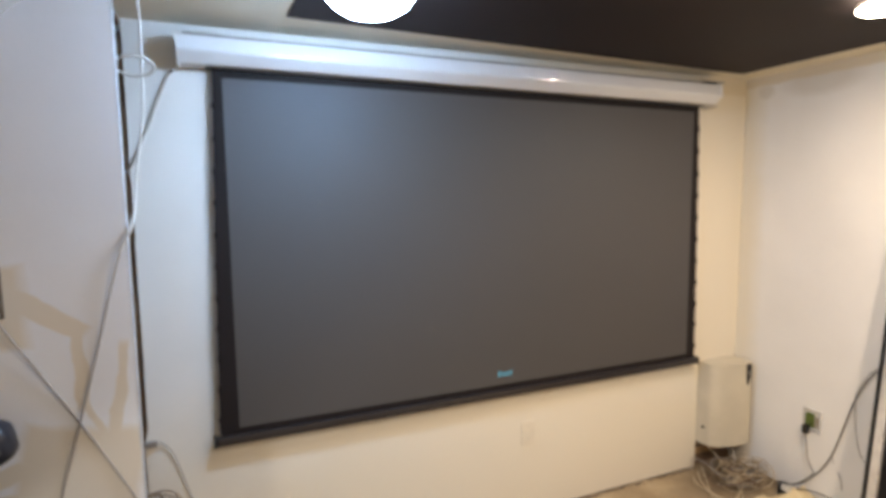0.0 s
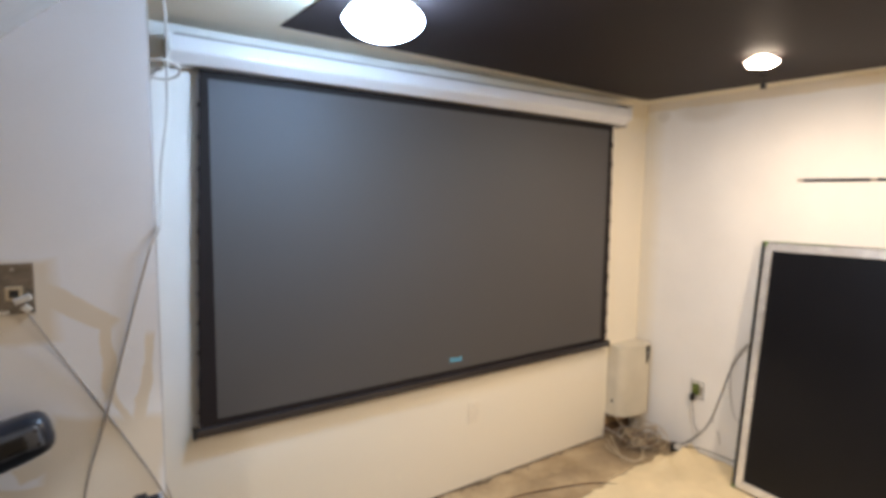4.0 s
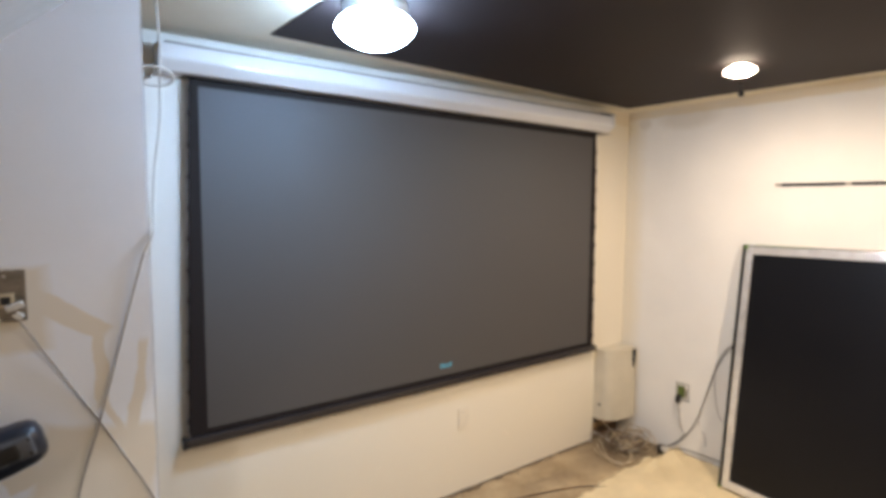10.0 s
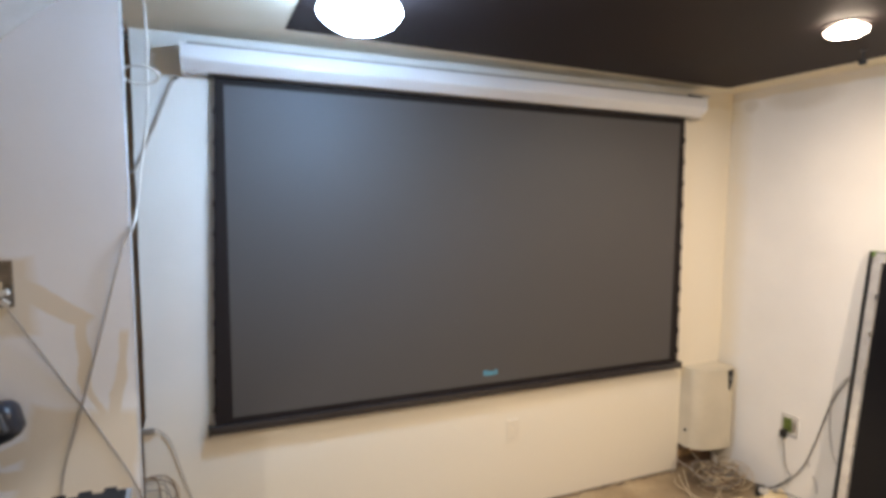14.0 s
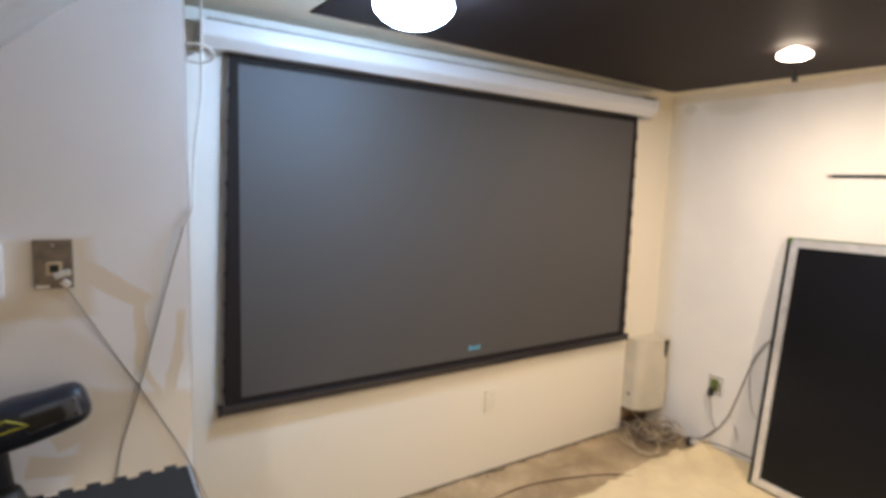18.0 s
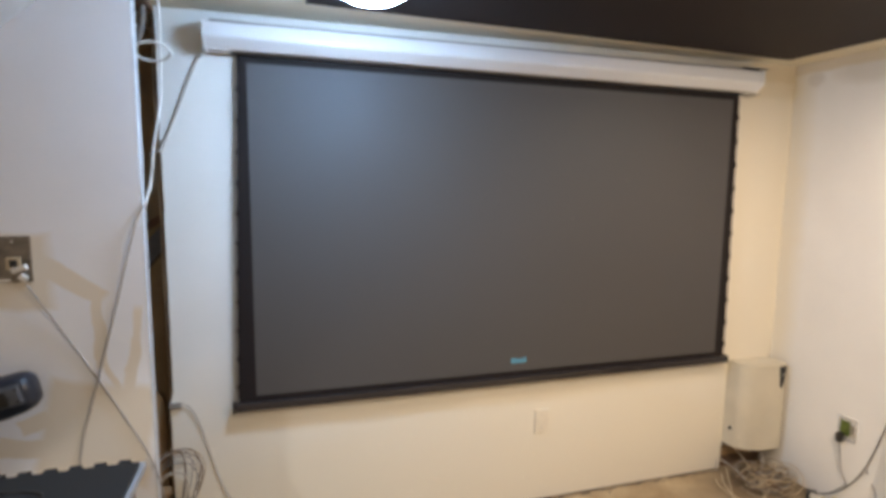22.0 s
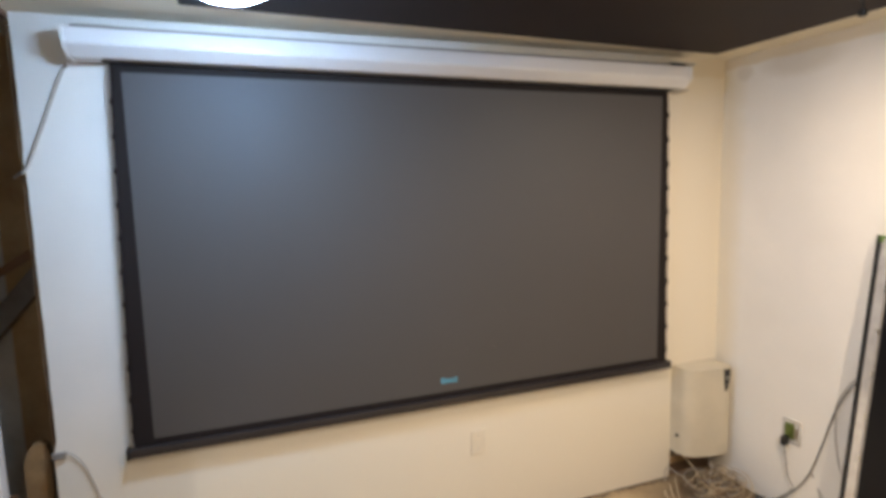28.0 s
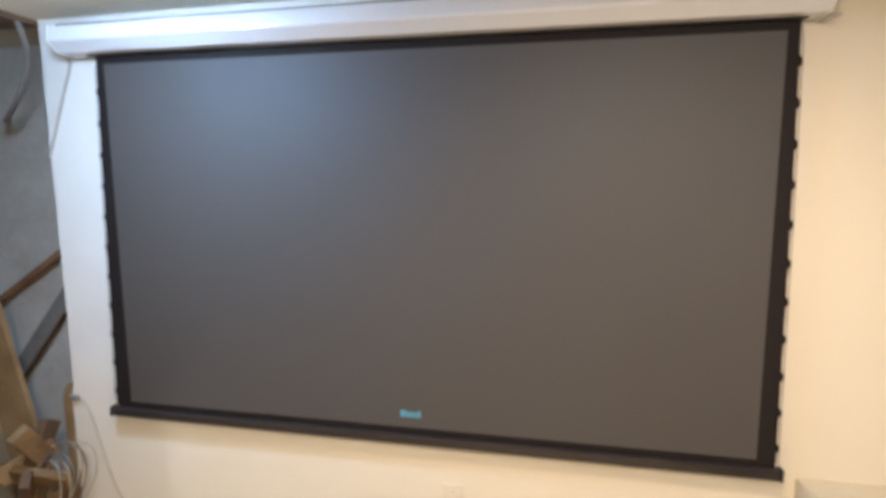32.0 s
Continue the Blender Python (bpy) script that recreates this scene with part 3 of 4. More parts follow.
# ---- lamps ----
lamp = thing("ceiling_lamp", (0.353, -0.665, CEIL), "lit white glass schoolhouse ceiling lamp with metal collar", "ceiling lamp", "ceiling lamps")
c = (0.353, -0.665)
part("canopy", L([(0.0, CEIL - 0.0052), (0.096, CEIL - 0.0052), (0.099, CEIL - 0.012), (0.097, CEIL - 0.020), (0.090, CEIL - 0.024), (0.089, CEIL - 0.036), (0.0, CEIL - 0.036)], c), M_METAL, lamp, "brushed metal collar", True)
part("rim", L([(0.086, CEIL - 0.032), (0.094, CEIL - 0.035), (0.094, CEIL - 0.040), (0.086, CEIL - 0.043)], c), M_METAL, lamp, "", True)
part("shoulder", L([(0.085, CEIL - 0.036), (0.096, CEIL - 0.044), (0.109, CEIL - 0.055), (0.1155, CEIL - 0.064), (0.118, CEIL - 0.074)], c, 56), M_SHOULDER, lamp, "thicker opal glass shoulder", True)
part("shade", L([(0.118, CEIL - 0.0742), (0.112, CEIL - 0.087), (0.093, CEIL - 0.106), (0.066, CEIL - 0.121), (0.036, CEIL - 0.129), (0.0, CEIL - 0.132)], c, 56), M_GLOBE, lamp, "glowing opal glass bowl", True)
disc = thing("recessed_light", (1.91, -0.99, CEIL), "round warm recessed ceiling light, switched on", "ceiling light", "recessed lights")
c = (1.91, -0.99)
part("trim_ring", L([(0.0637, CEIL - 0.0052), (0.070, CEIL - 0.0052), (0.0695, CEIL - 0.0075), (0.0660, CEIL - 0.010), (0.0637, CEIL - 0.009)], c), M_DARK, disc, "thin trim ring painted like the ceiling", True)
part("diffuser", L([(0.062 * math.cos(radians(a)), CEIL - 0.029 + 0.017 * math.sin(radians(a))) for a in (-90, -80, -70, -60, -52)], c), M_DISC, disc, "glowing warm diffuser", True)
part("lens_rim", L([(0.062 * math.cos(radians(a)), CEIL - 0.029 + 0.017 * math.sin(radians(a))) for a in (-51.5, -40, -30, -15, 0, 15, 30, 45, 60)] + [(0.030, CEIL - 0.006)], c), M_RIM, disc, "dimmer rim of the lens", True)
# three unseen discs added as fill, standing in for the room's rear lighting
for x, y, m_ in ((1.45, -1.98, M_FILL_EAST), (0.36, -3.1, M_FILL_MID), (-1.35, -2.3, M_FILL_WEST)):
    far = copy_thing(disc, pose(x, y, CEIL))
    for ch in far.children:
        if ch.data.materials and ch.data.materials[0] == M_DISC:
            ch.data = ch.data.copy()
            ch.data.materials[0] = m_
hook = thing("ceiling_hook", (2.29, -0.82, CEIL), "small dark hook hanging from the ceiling edge", "hook")
part("plate", L([(0.0, CEIL - 0.0052), (0.013, CEIL - 0.0052), (0.012, CEIL - 0.010), (0.0, CEIL - 0.011)], (2.29, -0.82), 20), M_BLACK, hook)
part("stem", T([(2.29, -0.82, CEIL - 0.010), (2.29, -0.82, CEIL - 0.028), (2.29, -0.82, CEIL - 0.042)], 0.0035), M_BLACK, hook)

part("tip", B(((2.280, -0.831, CEIL - 0.062), (2.300, -0.809, CEIL - 0.040)), bevel=0.004), M_BLACK, hook, "blunt dark tip")

# ---- wall box in the corner ----
wb = thing("wall_box", (2.45, 0.0, 0.12), "beige metal equipment box fixed in the corner low down", "equipment box")
ol = [(2.340, 0.040), (2.342, 0.0), (2.345, -0.030), (2.350, -0.046), (2.360, -0.059), (2.372, -0.069), (2.388, -0.078), (2.41, -0.085), (2.46, -0.095), (2.525, -0.104), (2.558, -0.107), (2.580, -0.104), (2.592, -0.092), (2.597, -0.06), (2.597, 0.040)]
part("body", B(((2.350, 0.0405, 0.125), (2.592, 0.0515, 0.550))), M_BEIGE, wb)
bm = P(ol, 0.112, 0.566, 2)
es = [e for e in bm.edges if abs(e.verts[0].co.z - e.verts[1].co.z) < 1e-5]
bmesh.ops.bevel(bm, geom=es, offset=0.005, segments=2, affect="EDGES")
part("cover", bm, M_BEIGE, wb, "bowed beige front cover")
part("latch_label", P([(2.536, 0.557), (2.572, 0.557), (2.571, 0.50), (2.552, 0.445), (2.545, 0.448)], -0.1115, -0.099, 1), M_BLACK, wb, "black tapering latch label")
part("latch", B(((2.549, -0.1130, 0.505), (2.558, -0.1116, 0.522)), bevel=0.0005), M_METAL, wb)
part("knob", T([(2.346, -0.012, 0.212), (2.336, -0.013, 0.212)], 0.008, 2, 14, False), M_BLACK, wb, "small black side knob")
bd = thing("backing_board", (2.45, 0.06, FLOOR), "stained plywood backing board below the equipment box", "board")
part("board", B(((2.345, 0.052, FLOOR), (EAST - 0.002, 0.070, 0.60)), bevel=0.001), M_OLDWOOD, bd)
part("ledger", B(((2.345, 0.030, 0.035), (EAST - 0.002, 0.0515, 0.075)), bevel=0.002), M_WOOD, bd, "tan wooden ledger strip")

# ---- wall plates ----
pl = thing("blank_plate", (1.266, NORTH, 0.36), "cream blank wall plate under the screen", "wall plate")
part("plate", B(((1.231, NORTH - 0.006, 0.303), (1.301, NORTH - 0.0003, 0.417)), bevel=0.0025), M_CREAMPL, pl)
for z in (0.33, 0.39):
    part("screw", T([(1.266, NORTH - 0.0055, z), (1.266, NORTH - 0.0070, z)], 0.003, 2, 10, False), M_METAL, pl)

ow = thing("wall_outlet", (EAST, -0.408, 0.353), "uncovered metal outlet box with a green socket", "outlet")
part("plate", B(((EAST - 0.006, -0.452, 0.398), (EAST - 0.0003, -0.364, 0.406)), ((EAST - 0.006, -0.452, 0.296), (EAST - 0.0003, -0.364, 0.304)),
                ((EAST - 0.006, -0.452, 0.304), (EAST - 0.0003, -0.444, 0.398)), ((EAST - 0.006, -0.372, 0.304), (EAST - 0.0003, -0.364, 0.398)), bevel=0.001), M_SILVER, ow, "bright metal rim")
part("recess", B(((EAST - 0.002, -0.4438, 0.3042), (EAST - 0.0004, -0.3722, 0.3978))), M_GYPSUM, ow, "scuffed metal recess")
part("socket", B(((EAST - 0.012, -0.420, 0.318), (EAST - 0.0022, -0.378, 0.388)), bevel=0.005), M_GREEN, ow, "dark green socket insert")
part("strap", B(((EAST - 0.009, -0.440, 0.325), (EAST - 0.0022, -0.424, 0.375)), bevel=0.001), M_METAL, ow, "bent metal strap")
part("plug", B(((EAST - 0.040, -0.404, 0.286), (EAST - 0.0122, -0.380, 0.330)), bevel=0.005), M_CORDB, ow, "black plug")
part("cord", T([(EAST - 0.030, -0.392, 0.290), (EAST - 0.026, -0.402, 0.22), (EAST - 0.018, -0.405, 0.155), (EAST - 0.020, -0.425, 0.120), (EAST - 0.022, -0.440, 0.100), (EAST - 0.03, -0.41, 0.055), (EAST - 0.05, -0.36, 0.0)], 0.0022), M_CORDB, ow, "black power cord")

jk = thing("phone_jack", (-0.548, STAIR_Y, 1.265), "tarnished metal jack plate with a white plug in it", "wall jack")
part("plate", B(((-0.586, STAIR_Y - 0.006, 1.207), (-0.508, STAIR_Y - 0.0003, 1.325)), bevel=0.0025), M_PLATE, jk)
part("socket", B(((-0.562, STAIR_Y - 0.010, 1.240), (-0.530, STAIR_Y - 0.0062, 1.272)), bevel=0.001), M_CORDT, jk, "cream socket")
part("hole", B(((-0.555, STAIR_Y - 0.0108, 1.247), (-0.537, STAIR_Y - 0.0101, 1.265))), M_BLACK, jk)
bm = bmesh.new()
box(bm, (-0.017, -0.008, -0.007), (0.017, 0.008, 0.007), 0.002, pose(-0.530, STAIR_Y - 0.019, 1.243, 0, -20, 0))
box(bm, (-0.010, -0.006, -0.008), (0.010, 0.006, 0.008), 0.002, pose(-0.524, STAIR_Y - 0.017, 1.220, 0, 40, 0))
part("plug", bm, M_CORDW, jk, "white plastic plug")
part("screw", B(((-0.550, STAIR_Y - 0.0075, 1.309), (-0.544, STAIR_Y - 0.0062, 1.315)), bevel=0.0006), M_METAL, jk)
part("paint_chip", B(((-0.583, STAIR_Y - 0.0068, 1.209), (-0.556, STAIR_Y - 0.0061, 1.216))), M_WHITE, jk, "paint splash on the plate edge")
part("cord", T([(-0.520, STAIR_Y - 0.016, 1.205), (-0.48, STAIR_Y - 0.009, 1.125), (-0.42, STAIR_Y - 0.0035, 1.012), (-0.372, STAIR_Y - 0.0024, 0.922), (-0.316, STAIR_Y - 0.0026, 0.81), (-0.273, STAIR_Y - 0.0035, 0.72), (-0.243, STAIR_Y - 0.004, 0.63), (-0.235, STAIR_Y + 0.03, 0.50), (-0.25, STAIR_Y + 0.06, 0.35)], 0.0022), M_WIRE, jk, "grey phone cord running to the gap")

th = thing("alarm_keypad", (-0.72, STAIR_Y, 1.25), "white wall keypad with a lit blue display", "keypad")
ol = []
for cx, cz, a0 in ((-0.667, 1.307, 0), (-0.79, 1.307, 90), (-0.79, 1.205, 180), (-0.667, 1.205, 270)):
    ol += [(cx + 0.025 * math.cos(radians(a0 + 15 * k)), cz + 0.025 * math.sin(radians(a0 + 15 * k))) for k in range(7)]
bm = P(ol, STAIR_Y - 0.020, STAIR_Y - 0.0003, 1)
prism(bm, [(-0.7285 + (x + 0.7285) * 0.94, 1.256 + (z - 1.256) * 0.93) for x, z in ol], STAIR_Y - 0.030, STAIR_Y - 0.0199, 1)
part("body", bm, M_KEYPAD, th, "white plastic body")
part("display", B(((-0.800, STAIR_Y - 0.0318, 1.284), (-0.704, STAIR_Y - 0.0302, 1.309))), M_LCD, th, "glowing blue display")
part("button", B(((-0.690, STAIR_Y - 0.033, 1.312), (-0.676, STAIR_Y - 0.0302, 1.322)), bevel=0.001), M_ENDCAP, th)
part("flap", B(((-0.690, STAIR_Y - 0.0325, 1.245), (-0.660, STAIR_Y - 0.0302, 1.298)), bevel=0.001), M_ENDCAP, th)
# shade beside the flap, built as a darker grey piece
part("flap_shade", P([(-0.668, 1.300), (-0.660, 1.300), (-0.662, 1.245), (-0.680, 1.238), (-0.682, 1.243), (-0.668, 1.250)], STAIR_Y - 0.0340, STAIR_Y - 0.0326, 1), M_CORDG, th, "grey strip for the shade along the flap edge")
part("cord", T([(-0.80, STAIR_Y - 0.01, 1.18), (-0.775, STAIR_Y - 0.008, 1.12), (-0.735, STAIR_Y - 0.008, 1.05), (-0.72, STAIR_Y - 0.008, 0.98), (-0.69, STAIR_Y - 0.012, 0.92), (-0.67, STAIR_Y - 0.02, 0.86)], 0.0022), M_CORDG, th, "thin grey wire")

# ---- cords by the gap ----
hc = thing("hanging_cord", (-0.2, -0.51, CEIL), "white cord hanging from the ceiling over the stair wall", "cord")
part("cord", T([(-0.206, -0.468, CEIL + 0.01), (-0.198, -0.470, 1.95), (-0.199, -0.472, 1.82), (-0.203, -0.476, 1.70), (-0.222, -0.486, 1.57), (-0.232, -0.510, 1.46), (-0.240, -0.553, 1.405), (-0.266, STAIR_Y - 0.013, 1.352)], 0.0035, 10), M_CORDW, hc)
part("cord", T([(-0.262, STAIR_Y - 0.013, 1.362), (-0.293, STAIR_Y - 0.009, 1.25), (-0.321, STAIR_Y - 0.0055, 1.14), (-0.379, STAIR_Y - 0.0068, 0.922), (-0.426, STAIR_Y - 0.0028, 0.76), (-0.446, STAIR_Y - 0.0028, 0.60)], 0.0025, 10), M_WIRE, hc, "dusty lower run of the cord")
lp = []
for k in range(15):
    a = -2.5 + 5.0 * k / 14
    lp.append((-0.215 + 0.045 * math.cos(a), -0.490 - 0.014 * math.sin(a), 1.815 + 0.022 * math.sin(a)))
part("loop", T([(-0.27, -0.535, 1.800)] + lp + [(-0.27, -0.535, 1.832)], 0.0036, 4), M_CORDW, hc, "tied loop of the cord")
pc = thing("power_cable", (-0.16, NORTH, 1.9), "grey-white cable from the screen case to the gap", "cable")
part("cord", T([(-0.148, 0.0, 1.915), (-0.17, NORTH - 0.010, 1.90), (-0.205, NORTH - 0.008, 1.82), (-0.245, NORTH - 0.008, 1.715), (-0.290, NORTH - 0.008, 1.605), (-0.310, NORTH - 0.004, 1.575), (-0.322, NORTH + 0.010, 1.572), (-0.345, NORTH + 0.03, 1.56)], 0.0050), M_CORDTG, pc)
wc = thing("wall_cable", (-0.25, NORTH, 0.4), "thin tan cable with a grey clip on the wall", "cable")
part("cord", T([(-0.325, NORTH + 0.018, 0.60), (-0.312, NORTH - 0.004, 0.612), (-0.270, NORTH - 0.010, 0.615), (-0.234, NORTH - 0.010, 0.580), (-0.208, NORTH - 0.010, 0.51), (-0.184, NORTH - 0.010, 0.42), (-0.134, NORTH - 0.010, 0.25), (-0.070, NORTH - 0.010, 0.14), (0.0, NORTH - 0.015, 0.04), (0.04, NORTH - 0.05, FLOOR + 0.012)], 0.0023), M_CORDTG, wc)
part("clip", B(((-0.318, NORTH - 0.016, 0.600), (-0.276, NORTH - 0.001, 0.620)), bevel=0.002), M_CORDG, wc, "small grey cable clip")
lc = thing("cable_loops", (-0.25, -0.3, FLOOR), "loose dark and tan cable loops hanging in the gap", "cable loops")
rnd = random.Random(4)
for k in range(9):
    w, d, h = rnd.uniform(0.015, 0.075), rnd.uniform(0.0, 0.02), rnd.uniform(0.36, 0.50)
    y = -0.12 + 0.014 * k
    part("loop", T([(-0.345, y, h - 0.03), (-0.300, y, h), (-0.275 + w * 0.6, y + d, h - 0.01), (-0.270 + w, y + d, h - 0.07), (-0.275 + w * 0.8, y + d, h - 0.16), (-0.285 + w * 0.3, y, h - 0.25 - d), (-0.29 + 0.010 * k, y, 0.10), (-0.285 + 0.010 * k, y, FLOOR + 0.008)], rnd.uniform(0.0018, 0.0028)),
         (M_CORDTG, M_OLDWOOD, M_CORDG, M_CORDT, M_OLDWOOD)[k % 5], lc)

# ---- corner cables ----
cb = thing("cable_bundle", (2.45, -0.2, FLOOR), "tangled coil of tan coaxial cable on the floor", "cable bundle")
rnd = random.Random(11)
for k in range(12):
    cx, cy = 2.44 + rnd.uniform(-0.08, 0.05), -0.19 + rnd.uniform(-0.07, 0.06)
    rx, ry, a0 = rnd.uniform(0.07, 0.16), rnd.uniform(0.06, 0.13), rnd.uniform(0, 6)
    tilt, ax = rnd.uniform(0.05, 0.85), rnd.uniform(0, 6)
    pts = []
    for i in range(14):
        a = a0 + i * 0.44
        h = 0.5 + 0.5 * math.cos(a - ax)
        w = 1 + 0.12 * noise.noise(Vector((a * 1.3, k * 3.1, 0)))
        pts.append((min(EAST - 0.012, cx + w * rx * math.cos(a)), min(0.03, cy + w * ry * math.sin(a)), FLOOR + 0.008 + 0.003 * k + tilt * 0.13 * h))
    part("coil", T(pts, rnd.uniform(0.0020, 0.0030), 4, 6), (M_COIL, M_CORDG, M_CORDT, M_OLDWOOD)[k % 4], cb)
bm = T([(2.40, 0.045, 0.14), (2.395, 0.0, 0.09), (2.42, -0.06, 0.03), (2.43, -0.13, FLOOR + 0.01), (2.47, -0.19, FLOOR + 0.012)], 0.003)
part("lead", bm, M_CORDT, cb)
part("lead", T([(2.52, 0.04, 0.14), (2.53, -0.01, 0.10), (2.50, -0.08, 0.06), (2.45, -0.12, 0.0), (2.38, -0.13, FLOOR + 0.01), (2.33, -0.05, 0.02), (2.30, 0.01, 0.03), (2.28, 0.0, FLOOR + 0.012)], 0.0028), M_CORDTG, cb)
for k in range(4):
    cx, cy = 2.47 + rnd.uniform(-0.07, 0.05), -0.20 + rnd.uniform(-0.06, 0.06)
    rx, ry, a0, rise = rnd.uniform(0.05, 0.12), rnd.uniform(0.05, 0.10), rnd.uniform(0, 6), rnd.uniform(0.06, 0.15)
    pts = [(min(EAST - 0.010, cx + rx * math.cos(a0 + i * 0.5)), min(0.02, cy + ry * math.sin(a0 + i * 0.5 + 0.2 * k)), FLOOR + 0.012 + rise * (0.5 + 0.5 * math.sin(a0 * 2 + i * 0.5))) for i in range(13)]
    part("loop", T(pts, 0.0024, 4, 6), (M_COIL, M_CORDT)[k % 2], cb, "pale loose loop of thin wire")
for k in range(3):
    pts = [(2.30 - 0.05 * k, -0.05 - 0.02 * k, FLOOR + 0.05 - 0.01 * k), (2.24 - 0.03 * k, -0.14, FLOOR + 0.02), (2.17 + 0.02 * k, -0.24 - 0.02 * k, FLOOR + 0.008), (2.22 + 0.04 * k, -0.30, FLOOR + 0.008), (2.36, -0.25 + 0.02 * k, FLOOR + 0.03), (2.42, -0.16, FLOOR + 0.06)]
    part("lead", T(pts, 0.0030, 6, 6), M_CORDT, cb)
ps = thing("power_strip", (2.53, -0.34, FLOOR), "black plug block on the floor by the coil", "power adapter")
bm = bmesh.new()
box(bm, (-0.030, -0.020, 0.0), (0.030, 0.020, 0.036), 0.004, pose(2.535, -0.335, FLOOR + 0.012, 0, 0, 35))
part("block", bm, M_BLACK, ps)
bm = bmesh.new()
box(bm, (-0.018, -0.014, 0.0), (0.018, 0.014, 0.03), 0.003, pose(2.50, -0.375, FLOOR + 0.035, 20, 10, 70))
part("plug", bm, M_CORDW, ps, "white plug")
bk = thing("black_cable", (2.57, -0.55, FLOOR), "black and grey cables curving up behind the leaning frame", "cable")
part("cord", T([(2.55, -0.34, 0.0), (EAST - 0.03, -0.39, 0.025), (EAST - 0.012, -0.44, 0.085), (EAST - 0.010, -0.50, 0.19), (EAST - 0.010, -0.545, 0.33), (EAST - 0.010, -0.594, 0.51), (EAST - 0.012, -0.645, 0.63), (EAST - 0.014, -0.70, 0.70), (EAST - 0.015, -0.78, 0.73), (EAST - 0.015, -0.90, 0.68)], 0.0028), M_CORDB, bk)
part("cord", T([(EAST - 0.013, -0.70, 0.715), (EAST - 0.013, -0.65, 0.66), (EAST - 0.012, -0.605, 0.56), (EAST - 0.010, -0.60, 0.47), (EAST - 0.012, -0.61, 0.38), (EAST - 0.012, -0.635, 0.28), (EAST - 0.012, -0.68, 0.25), (EAST - 0.012, -0.73, 0.36), (EAST - 0.014, -0.80, 0.52)], 0.0020), M_CORDG, bk, "thin grey cable")
part("cord", T([(2.53, -0.39, FLOOR + 0.05), (2.575, -0.45, FLOOR + 0.058), (2.60, -0.55, FLOOR + 0.055), (2.605, -0.70, FLOOR + 0.05), (2.60, -0.9, FLOOR + 0.04)], 0.003), M_CORDB, bk, "thin grey cable")
sw_ = thing("wire_stub", (EAST, -0.54, 0.14), "short grey wire hanging against the wall foot", "wire")
part("wire", T([(EAST - 0.006, -0.508, 0.205), (EAST - 0.006, -0.520, 0.185)], 0.0022, 4, 6), M_CORDG, sw_)
part("wire", T([(EAST - 0.006, -0.540, 0.150), (EAST - 0.006, -0.558, 0.115), (EAST - 0.006, -0.564, 0.070)], 0.0022, 6, 6), M_CORDG, sw_)
fc = thing("floor_cable", (1.5, -0.2, FLOOR), "dark cable lying across the concrete floor", "cable")
part("cord", T([(0.60, -0.16, FLOOR + 0.007), (0.95, -0.205, FLOOR + 0.007), (1.33, -0.185, FLOOR + 0.007), (1.58, -0.235, FLOOR + 0.007), (1.80, -0.31, FLOOR + 0.007), (1.92, -0.40, FLOOR + 0.007)], 0.004), M_OLDWOOD, fc)

# ---- grit in the corner ----
bm = bmesh.new()
rnd = random.Random(8)
for k in range(420):
    x, y = 2.46 + rnd.gauss(0, 0.09), -0.10 + rnd.gauss(0, 0.09)
    if k > 230:
        x, y = rnd.uniform(0.4, 2.34), NORTH - 0.008 - abs(rnd.gauss(0, 0.016))
    if x > EAST - 0.01 or y > NORTH - 0.004:
        continue
    r = rnd.uniform(0.0012, 0.0038)
    box(bm, (-r, -r * 0.7, -r * 0.4), (r, r * 0.7, r * 0.4), 0, pose(x, y, FLOOR + 0.004 + r * 0.3, rnd.uniform(0, 40), rnd.uniform(0, 40), rnd.uniform(0, 360)))
tagged(mesh_object("grit", bm, M_GREYWOOD), "dark crumbs and dust along the foot of the wall", "debris", kind="stuff")

# ---- leaning frame ----
fr = thing("leaning_screen_frame", (2.4, -0.76, FLOOR), "black backed picture frame with silver rails leaning on the wall", "screen frame")
o = Vector((2.405, -0.760, FLOOR + 0.016))
top = Vector((2.572, -0.748, 1.273))
vz = (top - o).normalized()
vx = Vector((-0.12, -0.993, 0.0))
vx = (vx - vx.dot(vz) * vz).normalized()
vn = vx.cross(vz)                     # towards the wall or the room
if vn.x > 0:
    vn = -vn
FM = Matrix(((vx.x, vn.x, vz.x, o.x), (vx.y, vn.y, vz.y, o.y), (vx.z, vn.z, vz.z, o.z), (0, 0, 0, 1)))
FW, FH, RW = 2.26, (top - o).length, 0.048


def fbox(lo, hi, bevel=0.0):
    b = bmesh.new()
    box(b, lo, hi, bevel, FM)
    return b


part("backing", fbox((0.012, -0.012, 0.012), (FW - 0.012, -0.004, FH - 0.012)), M_PANEL, fr, "black backing sheet")
for lo, hi in (((0.0115, -0.016, 0.006), (RW, 0.008, FH - 0.006)), ((FW - RW, -0.016, 0.006), (FW - 0.006, 0.008, FH - 0.006)),
               ((RW + 0.0005, -0.016, FH - RW), (FW - RW - 0.0005, 0.008, FH - 0.006)), ((RW + 0.0005, -0.016, 0.006), (FW - RW - 0.0005, 0.008, RW))):
    part("rail", fbox(lo, hi, 0.003), M_SILVER, fr, "silver rail in plastic wrap")
